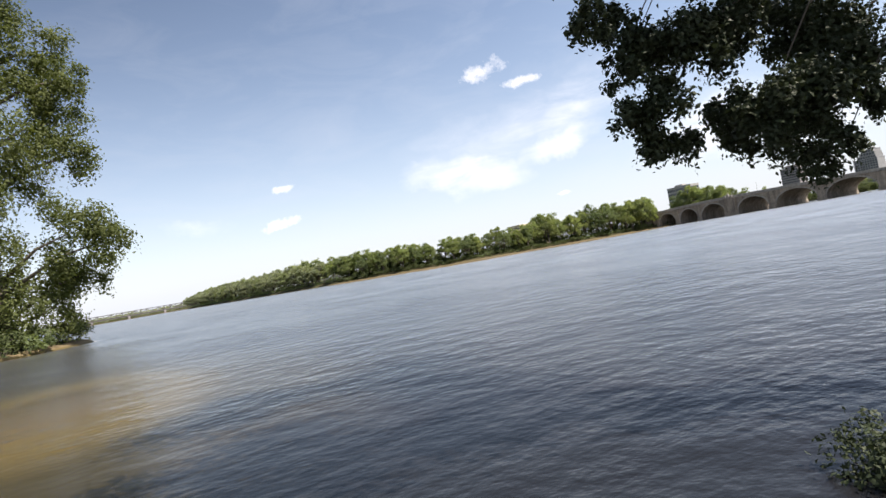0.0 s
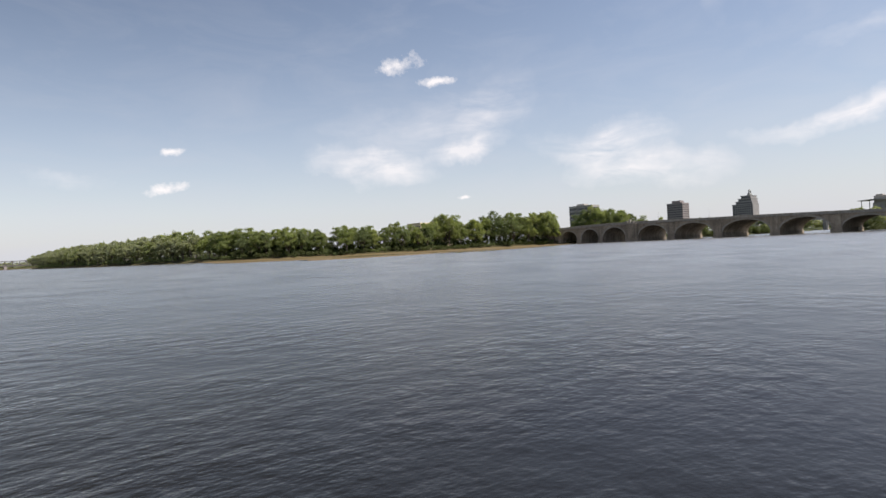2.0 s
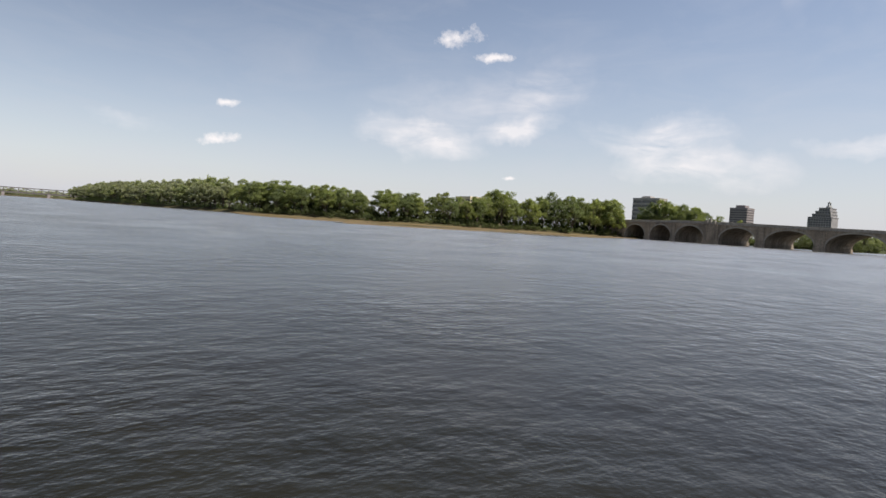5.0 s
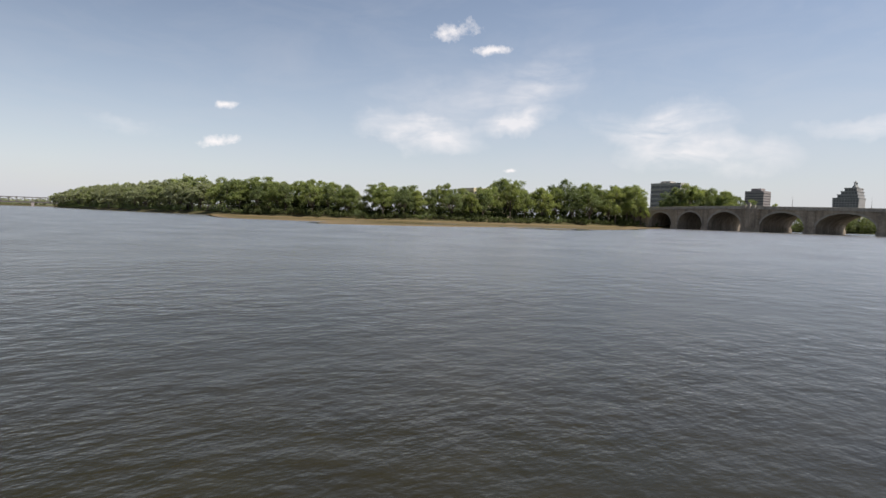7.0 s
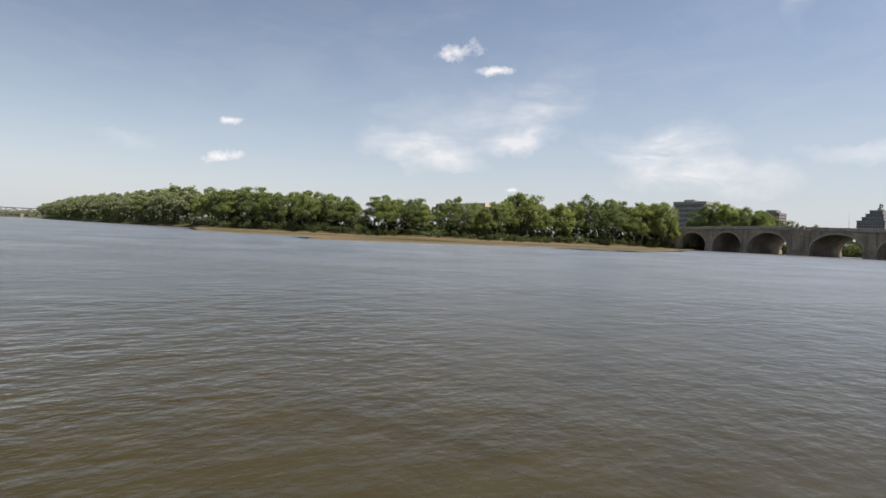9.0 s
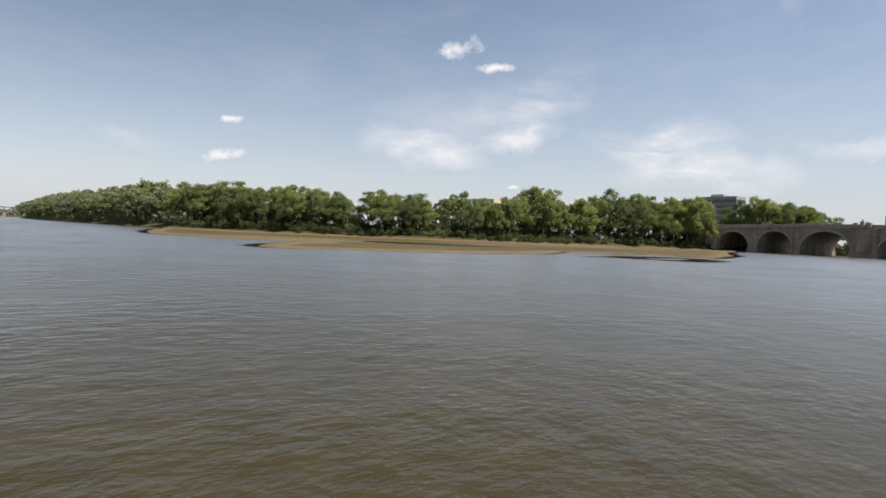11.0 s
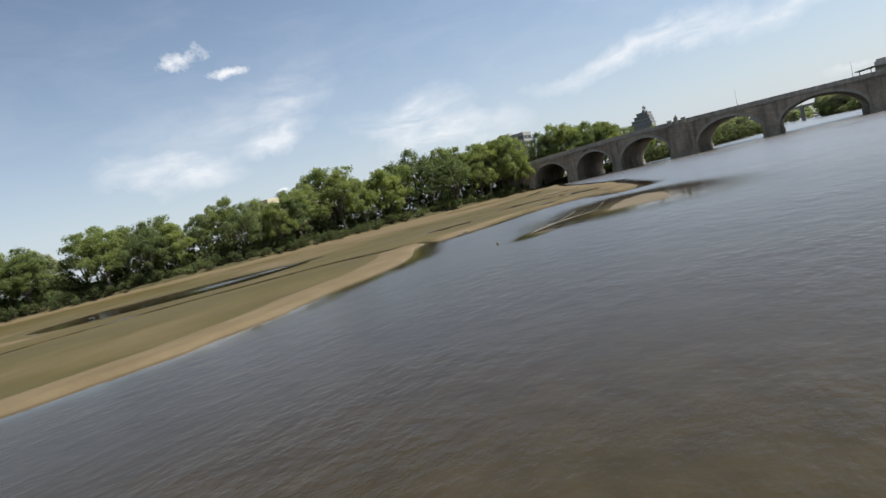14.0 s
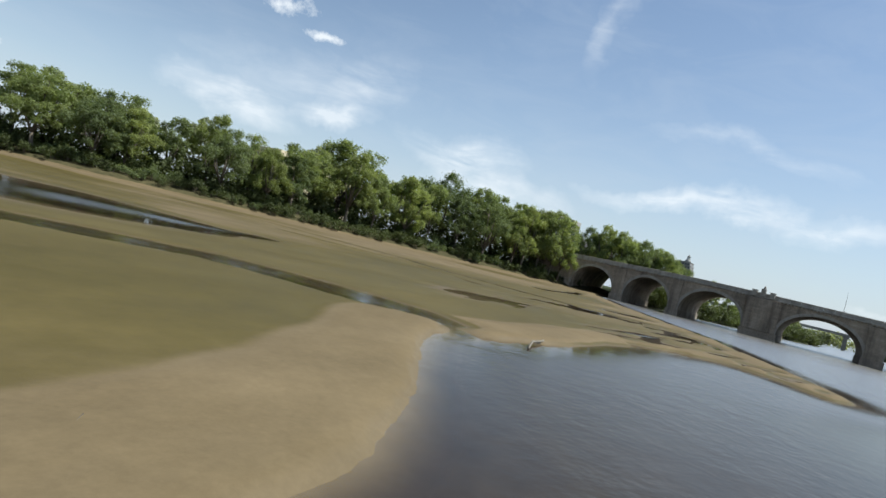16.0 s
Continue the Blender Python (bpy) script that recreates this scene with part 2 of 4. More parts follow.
TOWERSTONE = plain("grey limestone", (0.21, 0.21, 0.215), (0.30, 0.30, 0.305), 0.2)
REDBAND = plain("red brick band", (0.28, 0.12, 0.10), (0.36, 0.17, 0.14), 0.4)
STEEL = plain("weathered steel", (0.07, 0.068, 0.065), (0.13, 0.125, 0.12), 0.8, 0.8, 0.0)
ROOF = plain("dull copper roof", (0.17, 0.19, 0.19), (0.25, 0.27, 0.27), 0.4, 0.6)
k = Mat("window glass", 0.08, spec=0.6)
k.colour((0.035, 0.045, 0.055))
GLASS = k.m

# river bed, sand and soil in one material: what it is follows the height above the river
k = Mat("river sand and soil", 0.85, spec=0.18)
geo = k.node("ShaderNodeNewGeometry")
sep = k.node("ShaderNodeSeparateXYZ")
k.link(geo.outputs["Position"], sep.inputs[0])
big = k.noise(0.045, 6, 0.6, (0.5, 1, 1))
mid = k.noise(0.5, 6, 0.6)
tiny = k.noise(6.0, 5, 0.65)
level = k.maths("ADD", sep.outputs[2], k.maths("MULTIPLY", k.maths("SUBTRACT", big, 0.5), 0.10))
level = k.maths("ADD", level, k.maths("MULTIPLY", k.maths("SUBTRACT", mid, 0.5), 0.025))
dry = k.mix(0.5, k.ramp(tiny, [(0.3, (0.136, 0.105, 0.060)), (0.7, (0.172, 0.134, 0.078))]), k.ramp(k.noise(0.22, 5, 0.6), [(0.35, (0.130, 0.100, 0.055)), (0.65, (0.180, 0.141, 0.084))]))
wet = k.mix(0.5, k.ramp(mid, [(0.3, (0.074, 0.059, 0.017)), (0.7, (0.104, 0.083, 0.025))]), k.ramp(k.noise(0.08, 5, 0.6), [(0.35, (0.070, 0.057, 0.016)), (0.65, (0.117, 0.092, 0.030))]))
soak = k.node("ShaderNodeMapRange", interpolation_type="SMOOTHSTEP")
soak.inputs["From Min"].default_value, soak.inputs["From Max"].default_value = 0.10, 0.165
k.link(level, soak.inputs["Value"])
mire = k.node("ShaderNodeMapRange", interpolation_type="SMOOTHSTEP")
mire.inputs["From Min"].default_value, mire.inputs["From Max"].default_value = -0.01, 0.055
k.link(level, mire.inputs["Value"])
wet = k.mix(mire.outputs[0], (0.128, 0.097, 0.058), wet)
strand = k.node("ShaderNodeAttribute", attribute_name="strand")
sand = k.mix(k.maths("MAXIMUM", soak.outputs[0], strand.outputs["Fac"]), wet, dry)
soil = k.ramp(k.noise(0.7, 6, 0.65), [(0.3, (0.035, 0.036, 0.016)), (0.7, (0.10, 0.088, 0.045))])
bank = k.node("ShaderNodeMapRange", interpolation_type="SMOOTHSTEP")
bank.inputs["From Min"].default_value, bank.inputs["From Max"].default_value = 0.46, 0.64
k.link(k.maths("ADD", sep.outputs[2], k.maths("MULTIPLY", k.maths("SUBTRACT", mid, 0.5), 0.5)), bank.inputs["Value"])
grass = k.ramp(k.noise(0.4, 6, 0.65), [(0.3, (0.022, 0.031, 0.010)), (0.7, (0.050, 0.062, 0.020))])
soil = k.mix(k.maths("GREATER_THAN", sep.outputs[0], 27.0), soil, grass)
shore = k.maths("MAXIMUM", k.maths("GREATER_THAN", sep.outputs[0], 27.0), k.maths("GREATER_THAN", sep.outputs[1], 160.0))
mottle = k.mix(0.6, k.ramp(k.noise(1.7, 6, 0.7), [(0.33, (0.93, 0.93, 0.93)), (0.67, (1.06, 1.055, 1.05))]), k.ramp(k.noise(0.16, 4, 0.6, (0.6, 1.5, 1)), [(0.36, (0.86, 0.865, 0.87)), (0.64, (1.10, 1.095, 1.09))]), "MULTIPLY")
sand = k.mix(1.0, sand, mottle, "MULTIPLY")
k.colour(k.mix(k.maths("MAXIMUM", bank.outputs[0], shore), sand, soil))
gloss = k.node("ShaderNodeMapRange")
gloss.inputs["From Min"].default_value, gloss.inputs["From Max"].default_value = 0.08, 0.22
gloss.inputs["To Min"].default_value, gloss.inputs["To Max"].default_value = 0.55, 0.95
k.link(level, gloss.inputs["Value"])
k.link(gloss.outputs[0], k.b.inputs["Roughness"])
k.bump(k.maths("ADD", tiny, k.maths("MULTIPLY", mid, 2.0)), 0.14, 0.025)
SAND = k.m

# turbid river water: a clear film at the edge, brown over the shallows, dark where it is deep
k = Mat("river water", 0.06, spec=0.5)
k.b.inputs["IOR"].default_value = 1.33
att = k.node("ShaderNodeAttribute", attribute_name="depth")
deep = att.outputs["Fac"]
patch = k.noise(0.03, 4, 0.55)
deep2 = k.maths("ADD", deep, k.maths("MULTIPLY", k.maths("SUBTRACT", patch, 0.5), 0.8))
body = k.ramp(k.maths("DIVIDE", deep2, 4.0, True), [(0.0, (0.085, 0.061, 0.036)), (0.05, (0.046, 0.032, 0.021)), (0.10, (0.032, 0.023, 0.014)), (0.18, (0.036, 0.026, 0.015)), (0.29, (0.049, 0.039, 0.013)), (0.50, (0.022, 0.020, 0.009)), (1.0, (0.008, 0.0085, 0.008))])
body = k.mix(1.0, body, k.ramp(k.noise(0.8, 6, 0.62), [(0.32, (0.84, 0.84, 0.85)), (0.68, (1.16, 1.15, 1.13))]), "MULTIPLY")
where = k.node("ShaderNodeSeparateXYZ")
k.link(k.where(), where.inputs[0])
silt = k.node("ShaderNodeMapRange", interpolation_type="SMOOTHSTEP")
silt.inputs["From Min"].default_value, silt.inputs["From Max"].default_value = -294.0, -304.0
k.link(where.outputs[1], silt.inputs["Value"])
body = k.mix(silt.outputs[0], body, k.ramp(k.maths("DIVIDE", deep, 4.0, True), [(0.0, (0.20, 0.142, 0.036)), (0.05, (0.150, 0.107, 0.030)), (0.14, (0.045, 0.036, 0.016)), (0.4, (0.009, 0.009, 0.010))]))
k.colour(body)
w1 = k.noise(0.85, 3, 0.5, (1.0, 1.3, 1))
w2 = k.noise(2.9, 3, 0.55, (1.0, 1.25, 1))
w3 = k.noise(0.09, 3, 0.5)
calm = k.ramp(w3, [(0.36, (0.25, 0.25, 0.25)), (0.64, (1, 1, 1))])
waves = k.maths("MULTIPLY", k.maths("ADD", k.maths("MULTIPLY", w1, 0.8), k.maths("MULTIPLY", w2, 0.34)), calm)
still = k.node("ShaderNodeMapRange", interpolation_type="SMOOTHSTEP")
still.inputs["From Min"].default_value, still.inputs["From Max"].default_value = 0.25, 1.3
still.inputs["To Min"].default_value, still.inputs["To Max"].default_value = 0.07, 0.54
k.link(deep, still.inputs["Value"])
k.b.inputs["Specular IOR Level"].default_value = 0.0
k.b.inputs["Roughness"].default_value = 1.0
ripple = k.node("ShaderNodeBump")
ripple.inputs["Strength"].default_value, ripple.inputs["Distance"].default_value = 1.0, 0.28
k.link(k.maths("MULTIPLY", waves, k.maths("MAXIMUM", still.outputs[0], k.maths("MULTIPLY", silt.outputs[0], 0.56))), ripple.inputs["Height"])
clear = k.node("ShaderNodeBsdfTransparent")
murk = k.node("ShaderNodeMixShader")
edge = k.node("ShaderNodeMapRange")
edge.inputs["From Min"].default_value, edge.inputs["From Max"].default_value = 0.0, 0.30
edge.inputs["To Min"].default_value, edge.inputs["To Max"].default_value = 0.0, 1.0
k.link(deep, edge.inputs["Value"])
k.link(edge.outputs[0], murk.inputs[0])
k.link(clear.outputs[0], murk.inputs[1])
k.link(k.b.outputs[0], murk.inputs[2])
shine = k.node("ShaderNodeBsdfGlossy")
rub = k.node("ShaderNodeMapRange", interpolation_type="SMOOTHSTEP")
rub.inputs["From Min"].default_value, rub.inputs["From Max"].default_value = 0.15, 0.8
rub.inputs["To Min"].default_value, rub.inputs["To Max"].default_value = 0.03, 0.27
k.link(deep, rub.inputs["Value"])
k.link(k.maths("MAXIMUM", rub.outputs[0], k.maths("MULTIPLY", silt.outputs[0], 0.27)), shine.inputs["Roughness"])
k.link(ripple.outputs[0], shine.inputs["Normal"])
fres = k.node("ShaderNodeFresnel")
fres.inputs["IOR"].default_value = 1.38
k.link(ripple.outputs[0], fres.inputs["Normal"])
mx = k.node("ShaderNodeMixShader")
k.link(fres.outputs[0], mx.inputs[0])
k.link(murk.outputs[0], mx.inputs[1])
k.link(shine.outputs[0], mx.inputs[2])
k.link(mx.outputs[0], k.t.nodes["Material Output"].inputs["Surface"])
WATER = k.m

# ---------------------------------------------------------------- building helpers


def mesh_of(name, verts, faces, mat, smooth=False):
    me = bpy.data.meshes.new(name)
    me.from_pydata([tuple(v) for v in verts], [], [tuple(f) for f in faces])
    me.materials.append(mat)
    if smooth:
        me.polygons.foreach_set("use_smooth", [True] * len(me.polygons))
    me.update()
    return me


def thing(name, label, category, place=(0, 0, 0), turn=0.0, group="", kind=""):
    ob = new(name)
    ob.matrix_basis = pose(*place, 0, 0, turn)
    return tagged(ob, label, category, group, kind)


def part(name, me, parent, label="", m=None, kind=""):
    ob = new(name, me)
    ob.parent = parent
    if m is not None:
        ob.matrix_basis = m
    return tagged(ob, label, kind=kind)


class Build:
    """Collects boxes, prisms and tubes into one mesh."""

    def __init__(self):
        self.v, self.f = [], []

    def add(self, verts, faces):
        o = len(self.v)
        self.v += [tuple(p) for p in verts]
        self.f += [tuple(i + o for i in f) for f in faces]
        return self

    def box(self, x0, x1, y0, y1, z0, z1, cut=0.0):
        c = min(cut, (x1 - x0) / 3, (y1 - y0) / 3, (z1 - z0) / 3)
        if c <= 0:
            p = [(x, y, z) for z in (z0, z1) for x, y in ((x0, y0), (x1, y0), (x1, y1), (x0, y1))]
            return self.add(p, [(3, 2, 1, 0), (4, 5, 6, 7), (0, 1, 5, 4), (1, 2, 6, 5), (2, 3, 7, 6), (3, 0, 4, 7)])
        rings = []
        for z, i in ((z0, c), (z0 + c, 0), (z1 - c, 0), (z1, c)):
            a, b, d, e = x0 + i, x1 - i, y0 + i, y1 - i
            rings.append([(a, d, z), (b, d, z), (b, e, z), (a, e, z)])
        p = [q for r in rings for q in r]
        f = [(3, 2, 1, 0), (12, 13, 14, 15)]
        for r in range(3):
            for s in range(4):
                t = (s + 1) % 4
                f.append((4 * r + s, 4 * r + t, 4 * r + 4 + t, 4 * r + 4 + s))
        return self.add(p, f)

    def tube(self, path, radii, sides=8):
        rings = []
        path = [Vector(p) for p in path]
        for i, p in enumerate(path):
            d = (path[min(i + 1, len(path) - 1)] - path[max(i - 1, 0)]).normalized()
            s = d.orthogonal().normalized() if i == 0 else (s - d * s.dot(d)).normalized()
            t = d.cross(s)
            rings.append([p + (s * math.cos(a) + t * math.sin(a)) * radii[i] for a in (2 * math.pi * j / sides for j in range(sides))])
        f = []
        for i in range(len(rings) - 1):
            for j in range(sides):
                q = (j + 1) % sides
                f.append((i * sides + j, i * sides + q, i * sides + sides + q, i * sides + sides + j))
        f.append(tuple(reversed(range(sides))))
        f.append(tuple(range((len(rings) - 1) * sides, len(rings) * sides)))
        return self.add([q for r in rings for q in r], f)

    def mesh(self, name, mat, smooth=False):
        return mesh_of(name, self.v, self.f, mat, smooth)


# ---------------------------------------------------------------- ground and river
BAR = [(-231, 150), (-246, 92), (-257, 40), (-262, 6), (-259, -12), (-252, -25), (-244, -36), (-233, -45), (-238, -52), (-246, -57), (-252, -64), (-258, -76), (-257, -81.5),
       (-246, -85), (-236, -88), (-228, -89.6), (-221, -89), (-215, -87.3), (-208.4, -86.4), (-204, -85.3), (-198.5, -83), (-192.5, -79.7), (-188.8, -77.5), (-184, -78.6), (-178, -79.4),
       (-170, -79.6), (-164, -80.6), (-158, -82.6), (-153, -86), (-155.5, -90.5), (-159, -94), (-157, -95.6), (-147, -92.5), (-132, -87), (-112, -78), (-85, -62), (-60, -48), (-35, -36), (-12, -25), (14, -20)]
BANK = [(14, -12), (-10, -4), (-40, 11), (-70, 23), (-107, 33), (-150, 52), (-192, 84), (-222, 130), (-242, 200), (-257, 300), (-275, 430), (-297, 690)]
FAR_LAND = BANK + [(-285, 780), (-150, 900), (200, 950), (600, 920), (4500, 1000), (4500, -30), (900, -20), (420, -60), (260, -88), (180, -84), (120, -70), (62, -46), (36, -22)]
NEAR_LAND = [(-397.1, -245.7), (-394.3, -251.9), (-395.3, -257.7), (-399.9, -262.9), (-412.3, -270.4), (-417.2, -283.5), (-417.9, -305.9), (-410.3, -321.4), (-399.5, -337.5), (-386.9, -341.6), (-376.5, -339.4), (-361.8, -346),
             (-325, -349), (-200, -326), (-60, -282), (0, -260), (30, -246), (110, -172), (200, -152), (290, -146), (345, -128), (400, -121), (520, -150), (900, -150), (4500, -300), (4500, -4500), (-4500, -4500), (-4500, 3000), (-1500, 1600), (-660, 1150),
             (-560, 800), (-500, 300), (-467.8, 15), (-438.8, -136.4), (-413.2, -221.5), (-404.5, -238)]
END_LAND = [(-760, 1010), (-500, 1050), (-250, 1030), (0, 1080), (400, 1100), (4500, 1300), (4500, 4500), (-4500, 4500), (-4500, 1700)]


def inside_distance(px, py, poly):
    """Distance to a polygon's edge, positive inside."""
    best = np.full(px.shape, 1e9)
    ins = np.zeros(px.shape, bool)
    for (x0, y0), (x1, y1) in zip(poly, poly[1:] + poly[:1]):
        dx, dy = x1 - x0, y1 - y0
        s = np.clip(((px - x0) * dx + (py - y0) * dy) / (dx * dx + dy * dy), 0, 1)
        best = np.minimum(best, np.hypot(px - x0 - s * dx, py - y0 - s * dy))
        if y0 != y1:
            ins ^= ((y0 > py) != (y1 > py)) & (px < (x1 - x0) * (py - y0) / (y1 - y0) + x0)
    return np.where(ins, best, -best)


def strip_distance(px, py, line):
    best = np.full(px.shape, 1e9)
    for (x0, y0), (x1, y1) in zip(line, line[1:]):
        dx, dy = x1 - x0, y1 - y0
        s = np.clip(((px - x0) * dx + (py - y0) * dy) / (dx * dx + dy * dy), 0, 1)
        best = np.minimum(best, np.hypot(px - x0 - s * dx, py - y0 - s * dy))
    return best


def wobble(px, py, scale, seed):
    rng = np.random.RandomState(seed)
    out = np.zeros(px.shape)
    for octave in range(4):
        for _ in range(4):
            a, p = rng.uniform(0, 2 * math.pi, 2)
            f = scale * 2 ** octave * rng.uniform(0.7, 1.4)
            out += np.sin((px * math.cos(a) + py * math.sin(a)) * f + p) / 4 / 1.7 ** octave
    return out


# sand shoal by the fallen branch
SHOAL = [(-190, -101.2), (-184.5, -100.2), (-178.4, -99.8), (-175, -100.9), (-178, -103.6), (-183, -105.6), (-187.5, -106.4), (-188.4, -104.2)]
# standing pools: middle line, half width
POOLS = [([(-201, -28), (-190, -34)], 15.0), ([(-188, -37), (-180, -39)], 7.5), ([(-180, -40), (-171, -40.5)], 2.8), ([(-212, -50), (-201.5, -54.5), (-198.5, -56), (-195, -58), (-190.5, -60.5), (-187.5, -66), (-185.5, -71), (-184.3, -75.5)], 2.2),
         ([(-234, -46), (-222, -48), (-211, -50)], 2.0), ([(-150, 12), (-138, -8), (-131, -30), (-131.5, -41), (-130, -50), (-127, -57), (-128, -63), (-124, -66), (-119, -70), (-113, -77)], 1.7), ([(-190, -80.2), (-186, -77.6)], 1.7),
         ([(-164, -80.2), (-157, -83)], 0.9), ([(-150.5, -76), (-147, -77.6)], 0.7), ([(-141.5, -78.4), (-137, -80.2)], 0.7), ([(-146.5, -83), (-142, -84.6)], 0.8), ([(-149, -86.6), (-145, -89.4)], 0.9), ([(-136, -82.2), (-125, -84.5)], 0.9),
         ([(-100, -42), (-70, -38), (-40, -30)], 1.6), ([(-150, -20), (-140, -36), (-142, -52)], 0.7)]


def bar_distance(px, py):
    wx, wy = px + 0.5 * wobble(px, py, 0.22, 3), py + 0.45 * wobble(px, py, 0.26, 4)
    return wx, wy, np.maximum(inside_distance(wx, wy, BAR + [(14, -12)] + BANK[1:8]), -60)


def height(px, py):
    wx, wy, bar = bar_distance(px, py)
    rim = (0.25 - 0.05 * np.clip((py + 10) / 30, 0, 1)) * (1 - np.exp(-np.maximum(bar, 0) / 0.2))
    far = inside_distance(px + 2 * wobble(px, py, 0.07, 7), py + 2 * wobble(px, py, 0.07, 8), FAR_LAND)
    flat = np.clip((bar - 3.2) / 2.0, 0, 1) * np.clip((-far - 4.5) / 6, 0, 1) * (0.62 + 0.38 * np.clip(1 - (py + 50) / 20, 0, 1))
    z = np.where(bar > 0, rim - 0.165 * flat, np.maximum(bar * 0.17, -0.72 - 0.5 * np.clip((-bar - 16) / 36, 0, 1)) - 2.4 * np.clip((-196 - py) / 80, 0, 1))
    z += np.where(bar > 0, 0.035 * wobble(px, py, 0.05, 6), 0)
    z += np.where(bar > 0, 0.20 * np.clip((px + 250) / 60, 0, 1) * np.exp(-((far + 14.0) / 6.0) ** 2), 0)
    for line, half in POOLS:
        d = strip_distance(wx, wy, line) + 0.5 * wobble(px, py, 0.35, 9)
        z -= np.where(bar > 0, 0.44 * np.clip(1.15 - d / half, 0, 1), 0)
    # low terraces and runnels towards the bar's tip
    u, v = px * 0.94 - py * 0.34, px * 0.34 + py * 0.94
    step = np.tanh(5.0 * (wobble(u * 0.26, v, 0.55, 12) + 0.22))
    tip = np.clip((px + 174) / 26, 0, 1) * np.clip((-52 - py) / 14, 0, 1)
    z += np.where(bar > 0.4, tip * np.where(step > 0, 0.07 * step, 0.27 * step) * np.clip((bar - 0.4) / 1.0, 0, 1), 0)
    z -= np.where(bar > 0, 0.12 * tip * np.clip(1 - bar / 1.2, 0, 1), 0)
    z += np.where(bar > 1, 0.02 * np.tanh(2 * wobble(u * 0.3, v, 0.22, 15)) * (1 - tip), 0)
    near = inside_distance(px, py, NEAR_LAND)
    end = inside_distance(px, py, END_LAND)
    land = np.maximum(far, end)
    z = np.maximum(z, np.where(near > 0, 0.15 + 1.6 * (1 - np.exp(-np.maximum(near, 0) / 5)), np.maximum(near * 1.1, -3.5)))
    z = np.maximum(z, np.where(land > -2.2, 0.35 + 2.6 * (1 - np.exp(-(land + 2.2) / 5.5)), np.maximum((land + 2.2) * 0.12, -3.5)))
    # shallows off the near bank
    sh = np.hypot((px + 393.1) / 5.5, (py + 317.0) / 10.5)
    z = np.maximum(z, np.where(sh < 2, -0.05 - 0.8 * sh ** 2, -9))
    # shoal by the fallen branch
    sh = inside_distance(px + 0.5 * wobble(px, py, 0.6, 21), py + 0.35 * wobble(px, py, 0.7, 22), SHOAL)
    z = np.maximum(z, np.where(sh > 0, 0.005 + 0.045 * (1 - np.exp(-sh / 0.8)), 0.005 + 0.07 * sh))
    sh = np.hypot((px + 197.6) / 3.0, (py + 97.6) / 1.0)
    z = np.maximum(z, 0.01 - 0.2 * sh ** 1.6)
    return z


def axis(*runs):
    out = [runs[0][0]]
    for a, b, step in runs:
        n = max(1, round((b - a) / step))
        out += [a + (b - a) * (i + 1) / n for i in range(n)]
    return np.array(out)


def grid_mesh(name, xs, ys, zs, mat):
    gx, gy = np.meshgrid(xs, ys)
    verts = np.stack([gx, gy, zs], -1).reshape(-1, 3)
    nx, ny = len(xs), len(ys)
    i = (np.arange(ny - 1)[:, None] * nx + np.arange(nx - 1)).ravel()
    faces = np.stack([i, i + 1, i + nx + 1, i + nx], 1)
    me = bpy.data.meshes.new(name)
    me.from_pydata(verts.tolist(), [], faces.tolist())
    me.materials.append(mat)
    me.polygons.foreach_set("use_smooth", [True] * len(me.polygons))
    me.update()
    return me


XS = axis((-4500, -900, 300), (-900, -440, 20), (-440, -350, 1.5), (-350, -266, 3), (-266, -232, 0.8), (-232, -160, 0.5), (-160, -100, 0.8), (-100, 30, 2), (30, 260, 10), (260, 900, 40), (900, 4500, 400))
YS = axis((-4500, -500, 400), (-500, -360, 20), (-360, -230, 1.5), (-230, -112, 4), (-112, -70, 0.45), (-70, -24, 0.7), (-24, 60, 1.5), (60, 160, 4), (160, 1100, 20), (1100, 4500, 300))
GX, GY = np.meshgrid(XS, YS)
GZ = height(GX, GY)
ground = tagged(new("ground", grid_mesh("ground", XS, YS, GZ, SAND)), "sandy river bed, wet sandbar and dark soil banks", "ground", kind="structure")
strand = ground.data.attributes.new("strand", "FLOAT", "POINT")
BD = bar_distance(GX, GY)[2]
SD = np.clip((2.4 - np.abs(BD + 0.4)) / 1.2, 0, 1) * np.clip((-174 - GX) / 6, 0, 1)
SD = np.maximum(SD, np.clip(inside_distance(GX, GY, SHOAL) + 4, 0, 1))
strand.data.foreach_set("value", SD.ravel().astype(np.float32))
water_me = grid_mesh("river", XS, YS, np.zeros(GX.shape), WATER)
depth = water_me.attributes.new("depth", "FLOAT", "POINT")
depth.data.foreach_set("value", np.maximum(-GZ, 0).ravel().astype(np.float32))
water = tagged(new("water", water_me), "rippled brown river water, dark where deep", "water", kind="structure")

# ---------------------------------------------------------------- stone bridge
WIDE = 38.0
ARCHES = [(-10.5, -26.4, 10.1), (-30.6, -46.6, 10.7), (-50.2, -70.0, 11.0), (-80.2, -102.8, 10.8), (-108.0, -134.6, 10.6), (-140.2, -168.8, 10.5), (-173.8, -200.4, 9.9), (-205.6, -230, 8.8)]


def deck(y):
    """Height of the top of the parapet."""
    return float(np.interp(-y, [-20, 10, 30, 50, 74, 92, 112, 132, 165, 205, 255], [12.6, 13.3, 13.9, 14.35, 14.35, 14.1, 13.8, 13.4, 13.0, 12.2, 10.8]))


